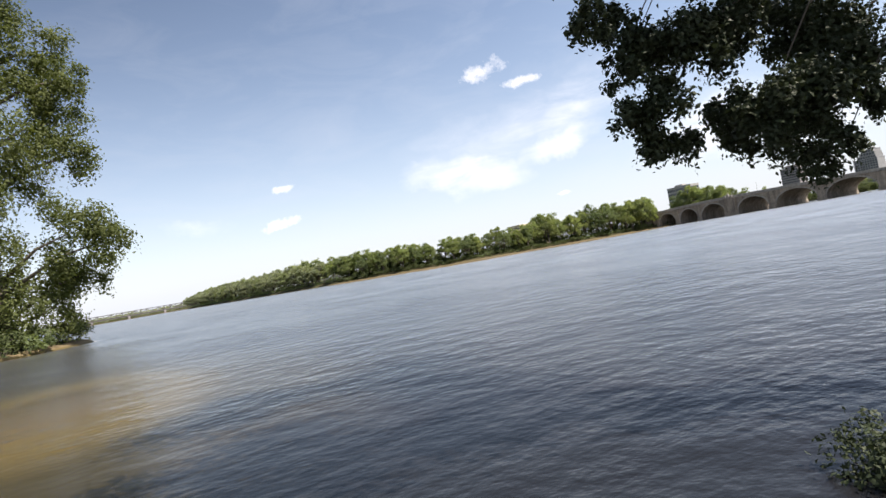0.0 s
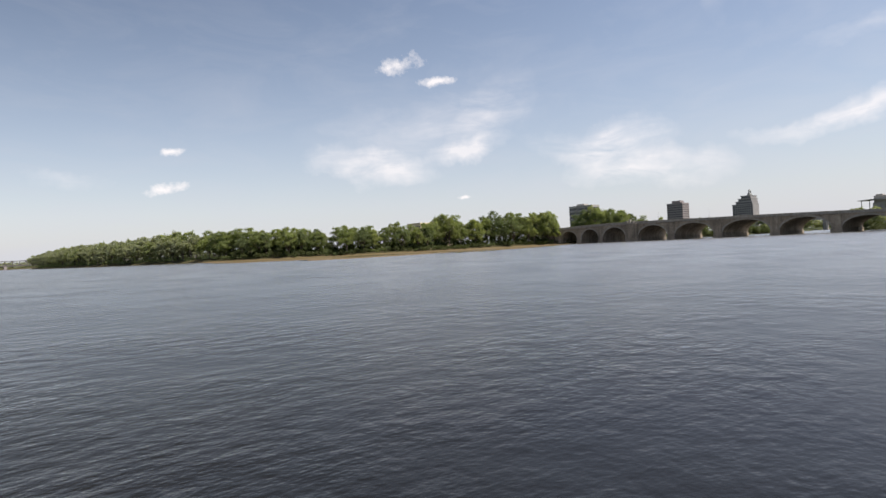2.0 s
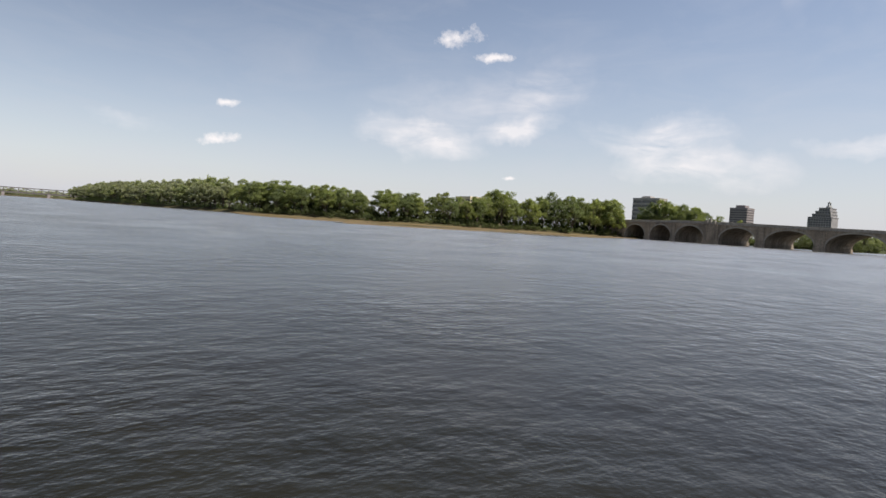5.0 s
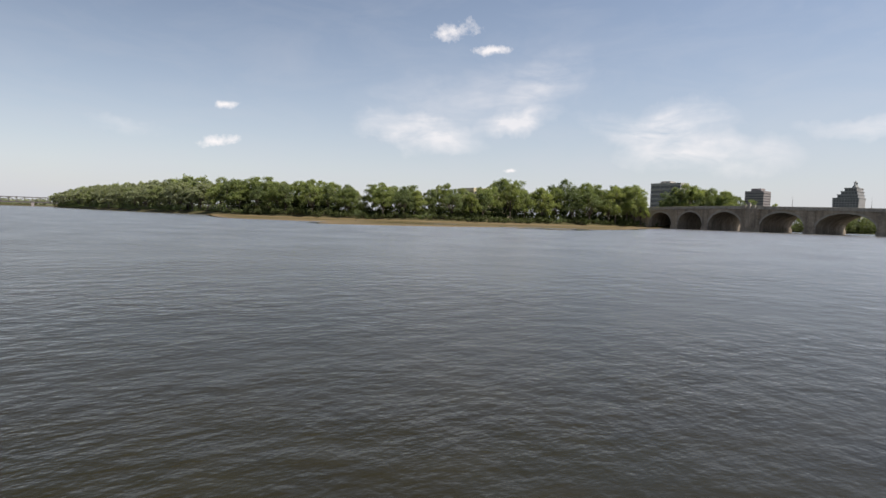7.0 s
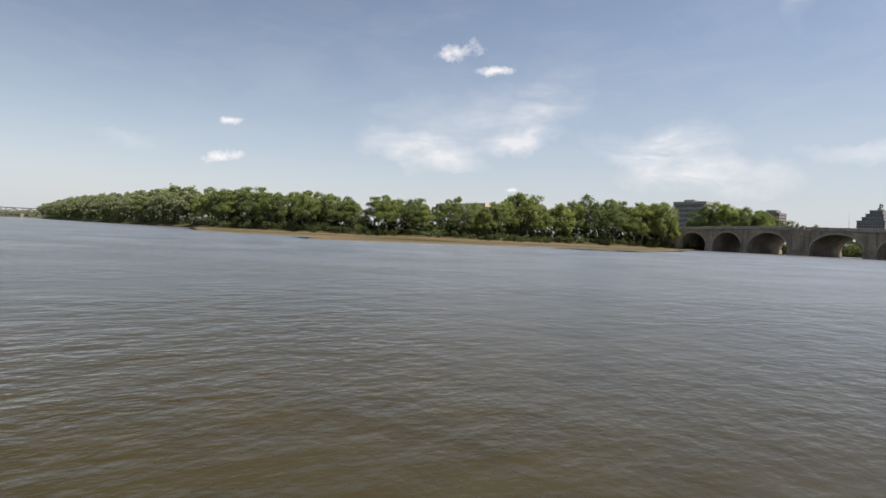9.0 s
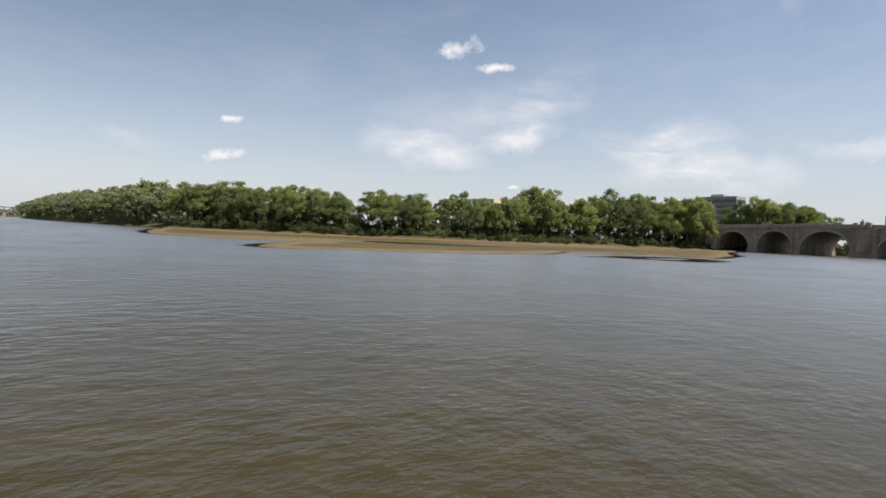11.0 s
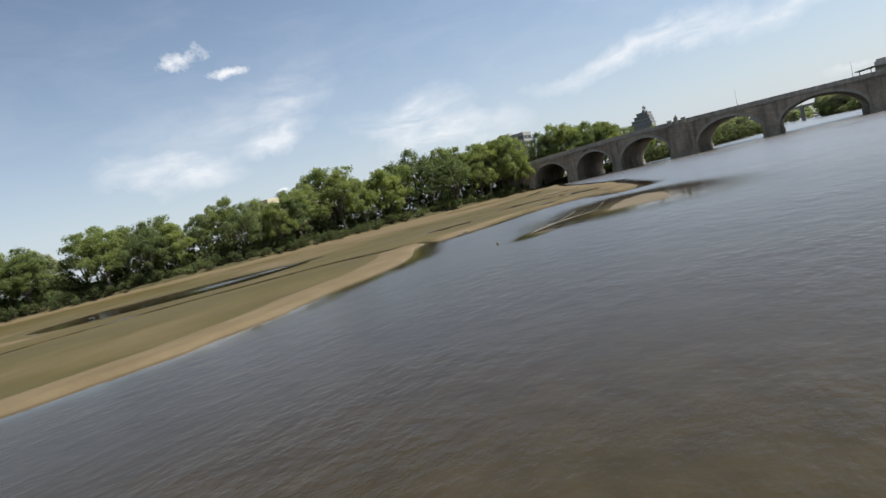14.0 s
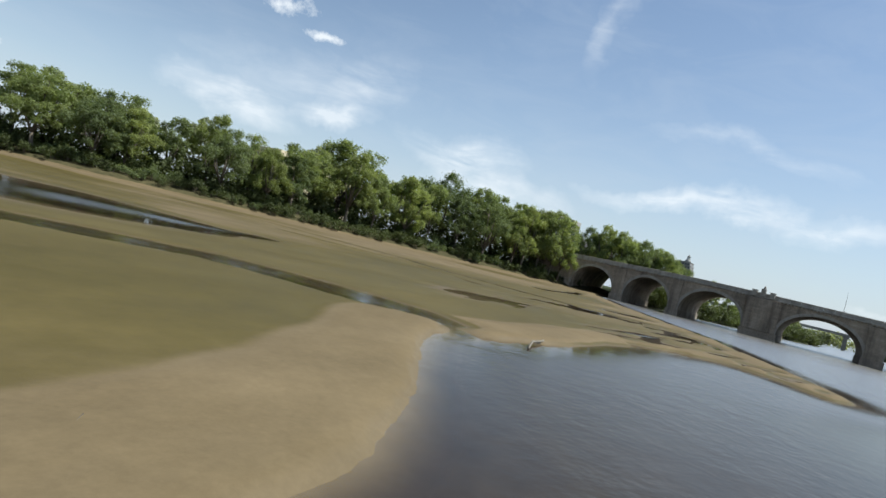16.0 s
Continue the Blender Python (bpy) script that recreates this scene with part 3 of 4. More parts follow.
def arch_curve(y0, y1, crown, n=28, spring=2.2):
    mid_y, half = (y0 + y1) / 2, abs(y0 - y1) / 2
    pts = []
    for i in range(n + 1):
        a = math.pi * i / n
        pts.append((mid_y + half * math.cos(a), spring + (crown - spring) * math.sin(a) ** 0.92))
    return pts


bridge = thing("stone_arch_bridge", "weathered grey granite arch bridge over the river", "bridge")
for y0, y1, crown in ARCHES:
    b = Build()
    curve = arch_curve(y0, y1, crown)
    n = len(curve)
    for x, flip in ((0.0, False), (WIDE, True)):
        vs = [(x, y, z) for y, z in curve] + [(x, y, deck(y) - 1.6) for y, _ in curve]
        fs = [(i, i + 1, n + i + 1, n + i) for i in range(n - 1)]
        b.add(vs, [tuple(reversed(f)) if flip else f for f in fs])
    vs = [(x, y, z) for x in (0.0, WIDE) for y, z in curve]
    b.add(vs, [(i + 1, i, n + i, n + i + 1) for i in range(n - 1)])
    part("arch", b.mesh("arch", STONE), bridge)
    # ring of cut stones round the opening, each stone a block of its own with open joints
    b = Build()
    outer = arch_curve(y0 + 0.9, y1 - 0.9, crown + 0.9, spring=2.2)
    for i in range(n - 1):
        g = 0.04
        q = [curve[i], curve[i + 1], outer[i + 1], outer[i]]
        lerp = lambda p, r, s: (p[0] + (r[0] - p[0]) * s, p[1] + (r[1] - p[1]) * s)  # noqa: E731
        q = [lerp(q[0], q[1], g), lerp(q[1], q[0], g), lerp(q[2], q[3], g), lerp(q[3], q[2], g)]
        vs = [(-0.12, y, z) for y, z in q] + [(0.2, y, z) for y, z in q]
        b.add(vs, [(0, 1, 2, 3), (4, 7, 6, 5), (0, 4, 5, 1), (1, 5, 6, 2), (2, 6, 7, 3), (3, 7, 4, 0)])
    part("arch_ring", b.mesh("arch_ring", COPING), bridge, "ring of cut stone blocks round the arch", kind="stuff")
edges = [(8.0, ARCHES[0][0])] + [(ARCHES[i][1], ARCHES[i + 1][0]) for i in range(len(ARCHES) - 1)] + [(ARCHES[-1][1], -250)]
for i, (ya, yb) in enumerate(edges):
    hi, lo = max(ya, yb), min(ya, yb)
    b = Build()
    top = deck((hi + lo) / 2) - 1.6
    b.box(0, WIDE, lo, hi, -3.5, top)
    w = hi - lo
    grow = 0.55
    b.box(-0.7, WIDE + 0.7, lo - 0.3, hi + 0.3, -3.5, 2.2, 0.12)           # footing course
    if 0 < i < len(edges) - 1:
        if w > 7:                                                          # the wide pier carries a panelled buttress
            b.box(-1.1, 0.02, lo + 0.25, hi - 0.25, 2.2, top - 0.2, 0.1)
            b.box(-1.5, -1.05, lo + 0.6, lo + 2.2, 2.2, top - 0.2, 0.08)
            b.box(-1.5, -1.05, hi - 2.2, hi - 0.6, 2.2, top - 0.2, 0.08)
        else:
            b.box(-grow, 0.02, lo + 0.25, hi - 0.25, 2.2, top - 1.2, 0.1)
            b.box(-grow - 0.12, 0.02, lo + 0.1, hi - 0.1, top - 1.2, top - 0.6, 0.08)
    part("pier", b.mesh("pier", STONE), bridge)
for x0, x1 in ((-0.45, 0.25), (WIDE - 0.25, WIDE + 0.45)):
    b = Build()
    ys = list(np.arange(8, -250, -3.0))
    for ya, yb in zip(ys, ys[1:]):
        za = (deck(ya) + deck(yb)) / 2
        b.box(x0 + 0.12, x1 - 0.12, yb + 0.02, ya - 0.02, za - 1.2, za - 0.16)
        b.box(x0, x1, yb + 0.03, ya - 0.03, za - 0.16, za, 0.04)
    part("parapet", b.mesh("parapet", COPING), bridge, "granite parapet in panels with coping")
    b = Build()
    for ya, yb in zip(ys, ys[1:]):
        za = (deck(ya) + deck(yb)) / 2
        b.box(x0 - (0.25 if x0 < 1 else 0), x1 + (0.25 if x0 > 1 else 0), yb, ya, za - 1.62, za - 1.22, 0.08)
        for yy in np.arange(yb + 0.5, ya, 1.0):
            b.box(x0 - (0.12 if x0 < 1 else 0), x1 + (0.12 if x0 > 1 else 0), yy - 0.2, yy + 0.2, za - 1.95, za - 1.62)
    part("cornice", b.mesh("cornice", COPING), bridge, "projecting stone cornice on small brackets")
b = Build()
ys = list(np.arange(8, -250, -6.0))
for ya, yb in zip(ys, ys[1:]):
    b.box(0.3, WIDE - 0.3, yb, ya, min(deck(ya), deck(yb)) - 1.9, (deck(ya) + deck(yb)) / 2 - 1.1)
part("roadway", b.mesh("roadway", ASPHALT), bridge, "asphalt roadway")
for yc in (-71.8, -77.0):
    b = Build()
    z = deck(yc)
    b.box(-1.2, 0.5, yc - 0.75, yc + 0.75, z - 1.4, z + 0.45, 0.06)
    b.box(-1.35, 0.65, yc - 0.9, yc + 0.9, z + 0.45, z + 0.62, 0.04)
    part("pedestal", b.mesh("pedestal", COPING), bridge, "stone pedestal on the wide pier")
b = Build()
z = deck(-74.4)
b.box(-1.0, 0.4, -75.0, -73.6, z - 1.2, z + 1.3, 0.06)
b.tube([(-0.3, -74.4, z + 1.3), (-0.3, -74.4, z + 1.9), (-0.3, -74.4, z + 2.3)], [0.45, 0.32, 0.1], 8)
part("finial", b.mesh("finial", COPING), bridge, "carved stone finial block")


def lamp_mast(y, tall, x):
    z = deck(y) - 0.2
    lamp = thing("light_mast", "thin grey steel mast standing on the bridge parapet", "mast", (x, y, z), group="masts on the bridge")
    b = Build()
    b.box(-0.22, 0.22, -0.22, 0.22, 0, 0.4, 0.04)
    part("base", b.mesh("base", STEEL), lamp)
    b = Build()
    b.tube([(0, 0, 0.4), (0, 0.02, tall * 0.5), (0.0, 0.05, tall)], [0.07, 0.05, 0.025], 6)
    part("pole", b.mesh("pole", STEEL), lamp)
    return lamp


lamp_mast(-96.0, 6.4, 1.0)
lamp_mast(-131.5, 5.6, 1.0)
lamp_mast(-40.0, 3.2, 14.0)

# ---------------------------------------------------------------- trees


def leaf_cloud(rng, lobes, count, size, droop=0.0, inner=0.55):
    """Many small bent leaf sprays on the outsides of a set of lobes (centre, radius)."""
    c = np.array([l[0] for l in lobes])
    r = np.array([l[1] for l in lobes])
    pick = rng.choice(len(lobes), count, p=r ** 2 / (r ** 2).sum())
    d = rng.normal(size=(count, 3))
    d[:, 2] += 0.3
    d /= np.linalg.norm(d, axis=1)[:, None]
    rad = r[pick] * (inner + (1.0 - inner) * rng.rand(count) ** 0.6) * (1 + 0.34 * rng.rand(count) ** 5)
    p = c[pick] + d * rad[:, None] * np.array([1, 1, 0.82]) + rng.normal(size=(count, 3)) * (0.28 * r[pick])[:, None]
    if droop:
        hang = rng.rand(count) < 0.35
        p[hang, 2] -= rng.rand(hang.sum()) * droop
    nrm = d + rng.normal(size=(count, 3)) * 0.55 + np.array([0, 0, 0.3])
    nrm /= np.linalg.norm(nrm, axis=1)[:, None]
    t = np.cross(nrm, rng.normal(size=(count, 3)))
    t /= np.linalg.norm(t, axis=1)[:, None] + 1e-9
    u = np.cross(nrm, t)
    s = (size * rng.uniform(0.55, 1.35, count))[:, None]
    tip, side = t * s, u * s * rng.uniform(0.35, 0.7, count)[:, None]
    bend = nrm * s * 0.25
    quad = np.stack([p - tip - bend, p + side, p + tip - bend, p - side], 1)
    verts = quad.reshape(-1, 3)
    i = np.arange(count)[:, None] * 4
    tris = np.concatenate([np.hstack([i, i + 1, i + 3]), np.hstack([i + 1, i + 2, i + 3])])
    return verts, tris


def crown_mesh(name, lobes, count, size, mat, seed, droop=0.0, inner=0.55):
    v, f = leaf_cloud(np.random.RandomState(seed), lobes, count, size, droop, inner)
    return mesh_of(name, v.tolist(), f.tolist(), mat)


def tree_parts(seed, tall, spread, count, size, leaf, limbs=5, clumps=11):
    """Meshes of a forked trunk with rising limbs and of a broad crown of leaf clumps, standing at the origin."""
    rng = np.random.RandomState(seed)
    b = Build()
    r0 = tall * 0.018
    fork = Vector((rng.uniform(-0.6, 0.6), rng.uniform(-0.6, 0.6), tall * rng.uniform(0.15, 0.25)))
    b.tube([(0, 0, -0.6), (fork.x * 0.4, fork.y * 0.4, fork.z * 0.5), fork], [r0 * 1.5, r0 * 1.1, r0 * 0.95], 8)
    nodes = [fork]
    for j in range(limbs):
        a = j * 2.4 + rng.uniform(-0.4, 0.4)
        reach = spread * (0.1 if j == 0 else rng.uniform(0.35, 0.6))
        top = tall * (0.84 if j == 0 else rng.uniform(0.6, 0.82))
        end_ = Vector((math.cos(a) * reach, math.sin(a) * reach, top))
        bow = fork.lerp(end_, 0.45) + Vector((math.cos(a) * reach * 0.16, math.sin(a) * reach * 0.16, rng.uniform(-0.4, 0.6)))
        b.tube([fork, bow, end_], [r0 * 0.75, r0 * 0.45, r0 * 0.14], 6)
        nodes += [bow, bow.lerp(end_, 0.5), end_]
    # leaf masses: a top, two rings and a loose skirt, each mass made of smaller clumps on its upper side
    masses = [(Vector((rng.uniform(-0.1, 0.1) * spread, rng.uniform(-0.1, 0.1) * spread, tall * 0.83)), tall * rng.uniform(0.13, 0.16))]
    for level, reach, size_, n in ((0.68, 0.50, 0.140, limbs), (0.48, 0.72, 0.125, limbs + 1), (0.31, 0.66, 0.085, limbs - 1)):
        turn = rng.uniform(0, 6.28)
        for j in range(n):
            a = turn + 6.283 * j / n + rng.uniform(-0.35, 0.35)
            q = spread * reach * rng.uniform(0.72, 1.18)
            masses.append((Vector((math.cos(a) * q, math.sin(a) * q, tall * (level + rng.uniform(-0.07, 0.07)))), tall * size_ * rng.uniform(0.72, 1.2)))
    lobes = []
    for i, (c, big) in enumerate(masses):
        for j in range(clumps):
            d = rng.normal(size=3) + np.array([0.35 * c.x / spread, 0.35 * c.y / spread, 0.45])
            d /= np.linalg.norm(d)
            lobes.append((np.array(c) + d * np.array([1.0, 1.0, 0.8]) * big * rng.uniform(0.55, 0.95), big * rng.uniform(0.22, 0.46)))
        root = min(nodes, key=lambda n: (n - c).length + 3.0 * max(0.0, n.z - c.z))
        b.tube([root, root.lerp(c, 0.55) + Vector((0, 0, 0.3)), c], [r0 * 0.30, r0 * 0.17, r0 * 0.06], 4)
    return b.mesh("trunk", BARK, True), crown_mesh("crown", lobes, count, size, leaf, seed + 50, 0.7, 0.3)


KINDS = []
for i in range(8):
    leaf = (LEAF, LEAF, LEAF_DARK, LEAF, LEAF_WILLOW, LEAF, LEAF_DARK, LEAF_WILLOW)[i]
    KINDS.append((20.0, *tree_parts(11 + i, 20.0, (7.0, 8.0, 6.2, 7.6, 7.2, 6.0, 8.2, 6.6)[i], 13000, 0.235, leaf, (4, 5, 4, 5, 5, 4, 5, 4)[i])))
for i in range(4):                                            # for far banks, distance haze mixed into the leaf colour
    KINDS.append((20.0, *tree_parts(31 + i, 20.0, (8.4, 9.0, 8.0, 7.6)[i], 4400, 0.5, (LEAF_HAZED, LEAF_HAZED_GREY, LEAF_HAZED_GREY, LEAF_HAZED_GREY)[i], 5)))


def plant_tree(kind, x, y, tall, turn, label, group, wide=1.0, name="tree"):
    h0, trunk, crown = KINDS[kind]
    s = tall / h0
    z = float(height(np.array([[x]], float), np.array([[y]], float))[0, 0])
    ob = thing(name, label, "tree", (x, y, max(z, 0.2) - 0.05), turn, group)
    ob.scale = (s * wide, s * wide, s)
    part("trunk", trunk, ob)
    part("crown", crown, ob)
    return ob


rng = np.random.RandomState(5)
FRONT = BANK
lens = np.cumsum([0] + [math.hypot(b[0] - a[0], b[1] - a[1]) for a, b in zip(FRONT, FRONT[1:])])


def along(s, back):
    x, y = np.interp(s, lens, [p[0] for p in FRONT]), np.interp(s, lens, [p[1] for p in FRONT])
    x2, y2 = np.interp(s + 3, lens, [p[0] for p in FRONT]), np.interp(s + 3, lens, [p[1] for p in FRONT])
    d = math.hypot(x2 - x, y2 - y) or 1
    return x - (y2 - y) / d * -back * 1.0, y + (x2 - x) / d * -back


# skyline of the wood: distance along the bank and height of the tallest crowns
SKY_S = [0, 20, 40, 60, 80, 100, 120, 140, 160, 180, 200, 220, 240, 260, 300, 400, 440, 480, 520, 560, 600, 680, 760, 850]
SKY_H = [26, 26.5, 27, 29.5, 23.2, 28, 22.8, 23.6, 20.4, 22.4, 24.2, 21, 23.2, 22.6, 23.8, 24.6, 24.2, 23.4, 23.6, 25.4, 25, 24.6, 24, 22]
WOOD = "green cottonwood in the dense riverside wood"
s = 22.0
row = 0
while s < lens[-1]:
    for back, share in ((5.5, 0.84), (14.0, 1.0), (27.0, 0.93)):
        if back > 20 and row % 2 or back < 10 and row % 4 == 1:
            continue
        x, y = along(s + rng.uniform(-2.5, 2.5), back + rng.uniform(-2.5, 2.5))
        tall = np.interp(s, SKY_S, SKY_H) * share * rng.uniform(0.84, 1.06)
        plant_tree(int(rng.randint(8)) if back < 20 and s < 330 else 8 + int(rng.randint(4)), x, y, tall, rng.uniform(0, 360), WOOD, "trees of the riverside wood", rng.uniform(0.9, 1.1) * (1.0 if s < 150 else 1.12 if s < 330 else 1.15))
    s += rng.uniform(8.5, 12.5) * (1.0 if s < 330 else 1.15)
    row += 1
for x, y, tall in ((-3.5, -6.5, 18), (-8, 1.5, 25), (-6, -3.0, 28), (-17, 3.5, 25), (-9, 9, 25), (-3, 15, 27), (8, 20, 25), (20, 16, 26)):
    plant_tree(int(rng.randint(8)), x, y, tall, rng.uniform(0, 360), WOOD, "trees of the riverside wood", 0.9)
# beyond the bridge
for x, y, tall in ((56, 13, 20), (54, 6, 28), (56, -2, 30), (66, 2, 28), (55, -11, 29.5), (66, -7, 27), (66, -14, 27), (57, -20, 27), (66, -24, 26), (60, -29, 25), (56, -34, 20), (72, -31, 22), (84, -34, 20), (96, -44, 17), (78, -8, 24), (110, -52, 15), (126, -58, 14), (92, -16, 20), (44, -13, 15)):
    plant_tree(int(rng.randint(8)), x, y, tall, rng.uniform(0, 360), "green tree on the bank beyond the stone bridge", "trees beyond the bridge", 0.95)
for i in range(26):
    x = 130 + i * 13 + rng.uniform(-4, 4)
    plant_tree(8 + int(rng.randint(4)), x, float(np.interp(x, [120, 180, 260, 420, 900], [-66, -80, -84, -56, -14])) + 5 + rng.uniform(0, 10), rng.uniform(11, 16), rng.uniform(0, 360), "green tree on the far river bank", "trees beyond the bridge")
for i in range(26):
    x = 34 + i * 15 + rng.uniform(-4, 4)
    plant_tree(8 + int(rng.randint(4)), x, float(np.interp(x, [30, 110, 200, 290, 345, 400, 520], [-238, -172, -152, -146, -128, -121, -150])) - 6 - rng.uniform(0, 10), rng.uniform(12, 17), rng.uniform(0, 360), "green tree on the near bank beyond the bridge", "trees beyond the bridge")


for x, y, tall in ((352, -136, 19), (366, -131, 21), (380, -128, 22), (394, -128, 20), (408, -131, 19), (374, -140, 23), (390, -141, 24), (362, -146, 22), (340, -142, 19)):
    plant_tree(8 + int(rng.randint(4)), x, y, tall, rng.uniform(0, 360), "green tree on the near bank beyond the bridge", "trees beyond the bridge", 1.1)


def shrub_mesh(seed, leaf, count=800, size=0.2):
    r = np.random.RandomState(seed)
    lobes = [(np.array([r.uniform(-1.9, 1.9), r.uniform(-1.3, 1.3), 0.35 + 2.3 * r.rand() ** 1.3]), r.uniform(0.35, 0.95)) for _ in range(15)]
    b = Build()
    for c, _ in lobes[:9]:
        b.tube([(c[0] * 0.2, c[1] * 0.2, -0.3), (c[0] * 0.6, c[1] * 0.6, c[2] * 0.5), tuple(c)], [0.06, 0.04, 0.015], 4)
    return b.mesh("stem", BARK), crown_mesh("foliage", lobes, count, size, leaf, seed + 9, 0.3, 0.45)


def plant_shrub(x, y, q, label, flat=1.0):
    stems, foliage = SHRUBS[int(rng.randint(5 if q < 1.9 else 3))]
    z = float(height(np.array([[x]], float), np.array([[y]], float))[0, 0])
    ob = thing("shrub", label, "shrub", (x, y, max(z, 0.1)), rng.uniform(0, 360), "shrubs along the bank")
    ob.scale = (q * rng.uniform(0.9, 1.4), q * rng.uniform(0.9, 1.2), q * flat * rng.uniform(0.75, 1.2))
    part("stem", stems, ob)
    part("foliage", foliage, ob)


SHRUBS = [shrub_mesh(70, LEAF_SHRUB_SHADED), shrub_mesh(71, LEAF_SHRUB_SHADED), shrub_mesh(73, LEAF_SHRUB_SHADED), shrub_mesh(72, LEAF_DARK), shrub_mesh(74, LEAF_SHRUB_SHADED)]
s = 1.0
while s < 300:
    plant_shrub(*along(s, rng.uniform(1.5, 7.0)), rng.choice([0.5, 0.7, 0.9, 1.2, 1.5]) * rng.uniform(0.85, 1.15), "leafy shrub in shade-dark green at the foot of the wood")
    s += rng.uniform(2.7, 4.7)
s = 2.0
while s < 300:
    plant_shrub(*along(s, rng.uniform(-0.8, 2.2)), rng.uniform(0.6, 1.15), "low shrub in shade-dark green at the edge of the sand")
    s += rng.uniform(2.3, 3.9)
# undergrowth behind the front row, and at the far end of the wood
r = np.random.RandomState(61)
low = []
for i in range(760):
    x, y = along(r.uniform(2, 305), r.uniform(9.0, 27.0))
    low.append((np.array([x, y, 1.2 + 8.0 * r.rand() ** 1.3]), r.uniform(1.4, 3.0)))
# shade under the trees is painted into this undergrowth's leaf colour
tagged(new("undergrowth", crown_mesh("undergrowth", low, 120000, 0.46, LEAF_SHRUB_SHADED, 63)), "leafy undergrowth of the wood, its shade put into the colour", "undergrowth", kind="stuff")
low = []
for i in range(420):
    x, y = along(r.uniform(300, lens[-1]), r.uniform(1.5, 30.0))
    low.append((np.array([x, y, 1.2 + 4.5 * r.rand()]), r.uniform(1.6, 3.4)))
tagged(new("undergrowth", crown_mesh("undergrowth", low, 30000, 0.55, LEAF_DARK, 62)), "dark green undergrowth at the foot of the far wood", "undergrowth", kind="stuff")
for x0, x1, xs, ys, gap in ((34, 250, [34, 62, 120, 190, 250], [-21, -47, -71, -85, -88], 3.0), (34, 410, [34, 110, 200, 290, 345, 410], [-240, -175, -155, -149, -131, -124], 9.0)):
    x = x0
    while x < x1:
        plant_shrub(x, float(np.interp(x, xs, ys)) + (0.0 if gap < 5.5 else 0.5) + rng.uniform(-1.5, 1.5), rng.uniform(1.4, 2.6), "green leafy shrub on the bank beyond the bridge")
        x += rng.uniform(0.7, 1.3) * gap
for x, y, q in ((-397.4, -257.4, 0.9), (-399.4, -261.1, 1.1), (-402.5, -263.3, 1.0), (-406.1, -265.0, 1.2), (-396.4, -253.4, 0.8), (-410.2, -269.0, 1.2)):
    plant_shrub(x, y, q, "dark green leafy shrub on the near bank", 0.8)

# far woods along the river's end, haze put into their leaf colour
far_lobes = []
r = np.random.RandomState(40)
for i in range(700):
    x = r.uniform(-800, 420)
    yb = float(np.interp(x, [-760, -500, -250, 0, 400], [1025, 1065, 1045, 1095, 1115]))
    far_lobes.append((np.array([x, yb + r.uniform(0, 30), r.uniform(1, 7) + 1]), r.uniform(5, 7)))
for i in range(300):
    y = r.uniform(-420, 140)
    far_lobes.append((np.array([600 + r.uniform(0, 40) + abs(y + 120) * 0.1, y, r.uniform(3, 12)]), r.uniform(4, 6.5)))
tagged(new("far_woods", crown_mesh("far_woods", far_lobes, 85000, 1.9, LEAF_HAZED_GREY, 44)), "low woods on the distant shore, leaves greyed for haze", "woods", kind="stuff")

# ---------------------------------------------------------------- buildings


def banded_block(name, label, place, turn, wide, deep, floors, storey, wall_mat, base=0.0, bay=3.0, top_box=None, window=0.55, group=""):
    """An office block: floor slabs, bands of wall and rows of windows, each window a recessed pane."""
    ob = thing(name, label, "building", place, turn, group)
    tall = floors * storey
    b = Build()
    b.box(0.4, wide - 0.4, 0.4, deep - 0.4, base, tall)
    part("core", b.mesh("core", GLASS), ob, "dark window glass behind the bands")
    for i in range(floors + 1):
        b = Build()
        z0 = base + i * storey - storey * (1 - window) / 2
        z1 = base + i * storey + storey * (1 - window) / 2
        if i == floors:
            z1 += 0.6
        b.box(0, wide, 0, deep, max(z0, base - 1), z1, 0.05)
        part("wall_band", b.mesh("wall_band", wall_mat), ob)
    b = Build()
    for i in range(floors):
        z0 = base + i * storey + storey * (1 - window) / 2
        z1 = base + (i + 1) * storey - storey * (1 - window) / 2
        n = max(2, int(wide / bay))
        for j in range(n + 1):
            x = j * (wide - 0.3) / n
            b.box(x, x + 0.3, 0.1, 0.42, z0, z1)
            b.box(x, x + 0.3, deep - 0.42, deep - 0.1, z0, z1)
        n = max(2, int(deep / bay))
        for j in range(n + 1):
            y = j * (deep - 0.3) / n
            b.box(0.1, 0.42, y, y + 0.3, z0, z1)
            b.box(wide - 0.42, wide - 0.1, y, y + 0.3, z0, z1)
    part("mullions", b.mesh("mullions", wall_mat), ob, kind="stuff")
    if top_box:
        x0, x1, y0, y1, h = top_box
        b = Build()
        b.box(x0, x1, y0, y1, base + tall, base + tall + h, 0.1)
        b.box(x0 + 0.8, x1 - 0.8, y0 + 0.8, y1 - 0.8, base + tall + h, base + tall + h + 0.5, 0.05)
        part("roof_house", b.mesh("roof_house", wall_mat), ob)
    return ob


# grey office block behind the trees by the bridge; its long front runs along its own x
banded_block("office_block", "grey office block with dark ribbon windows behind trees", (118, 71, 0.5), -90, 28.5, 13, 9, 4.0, CONCRETE, bay=9.4, top_box=(8, 17.5, 2, 10, 2.8), window=0.56)
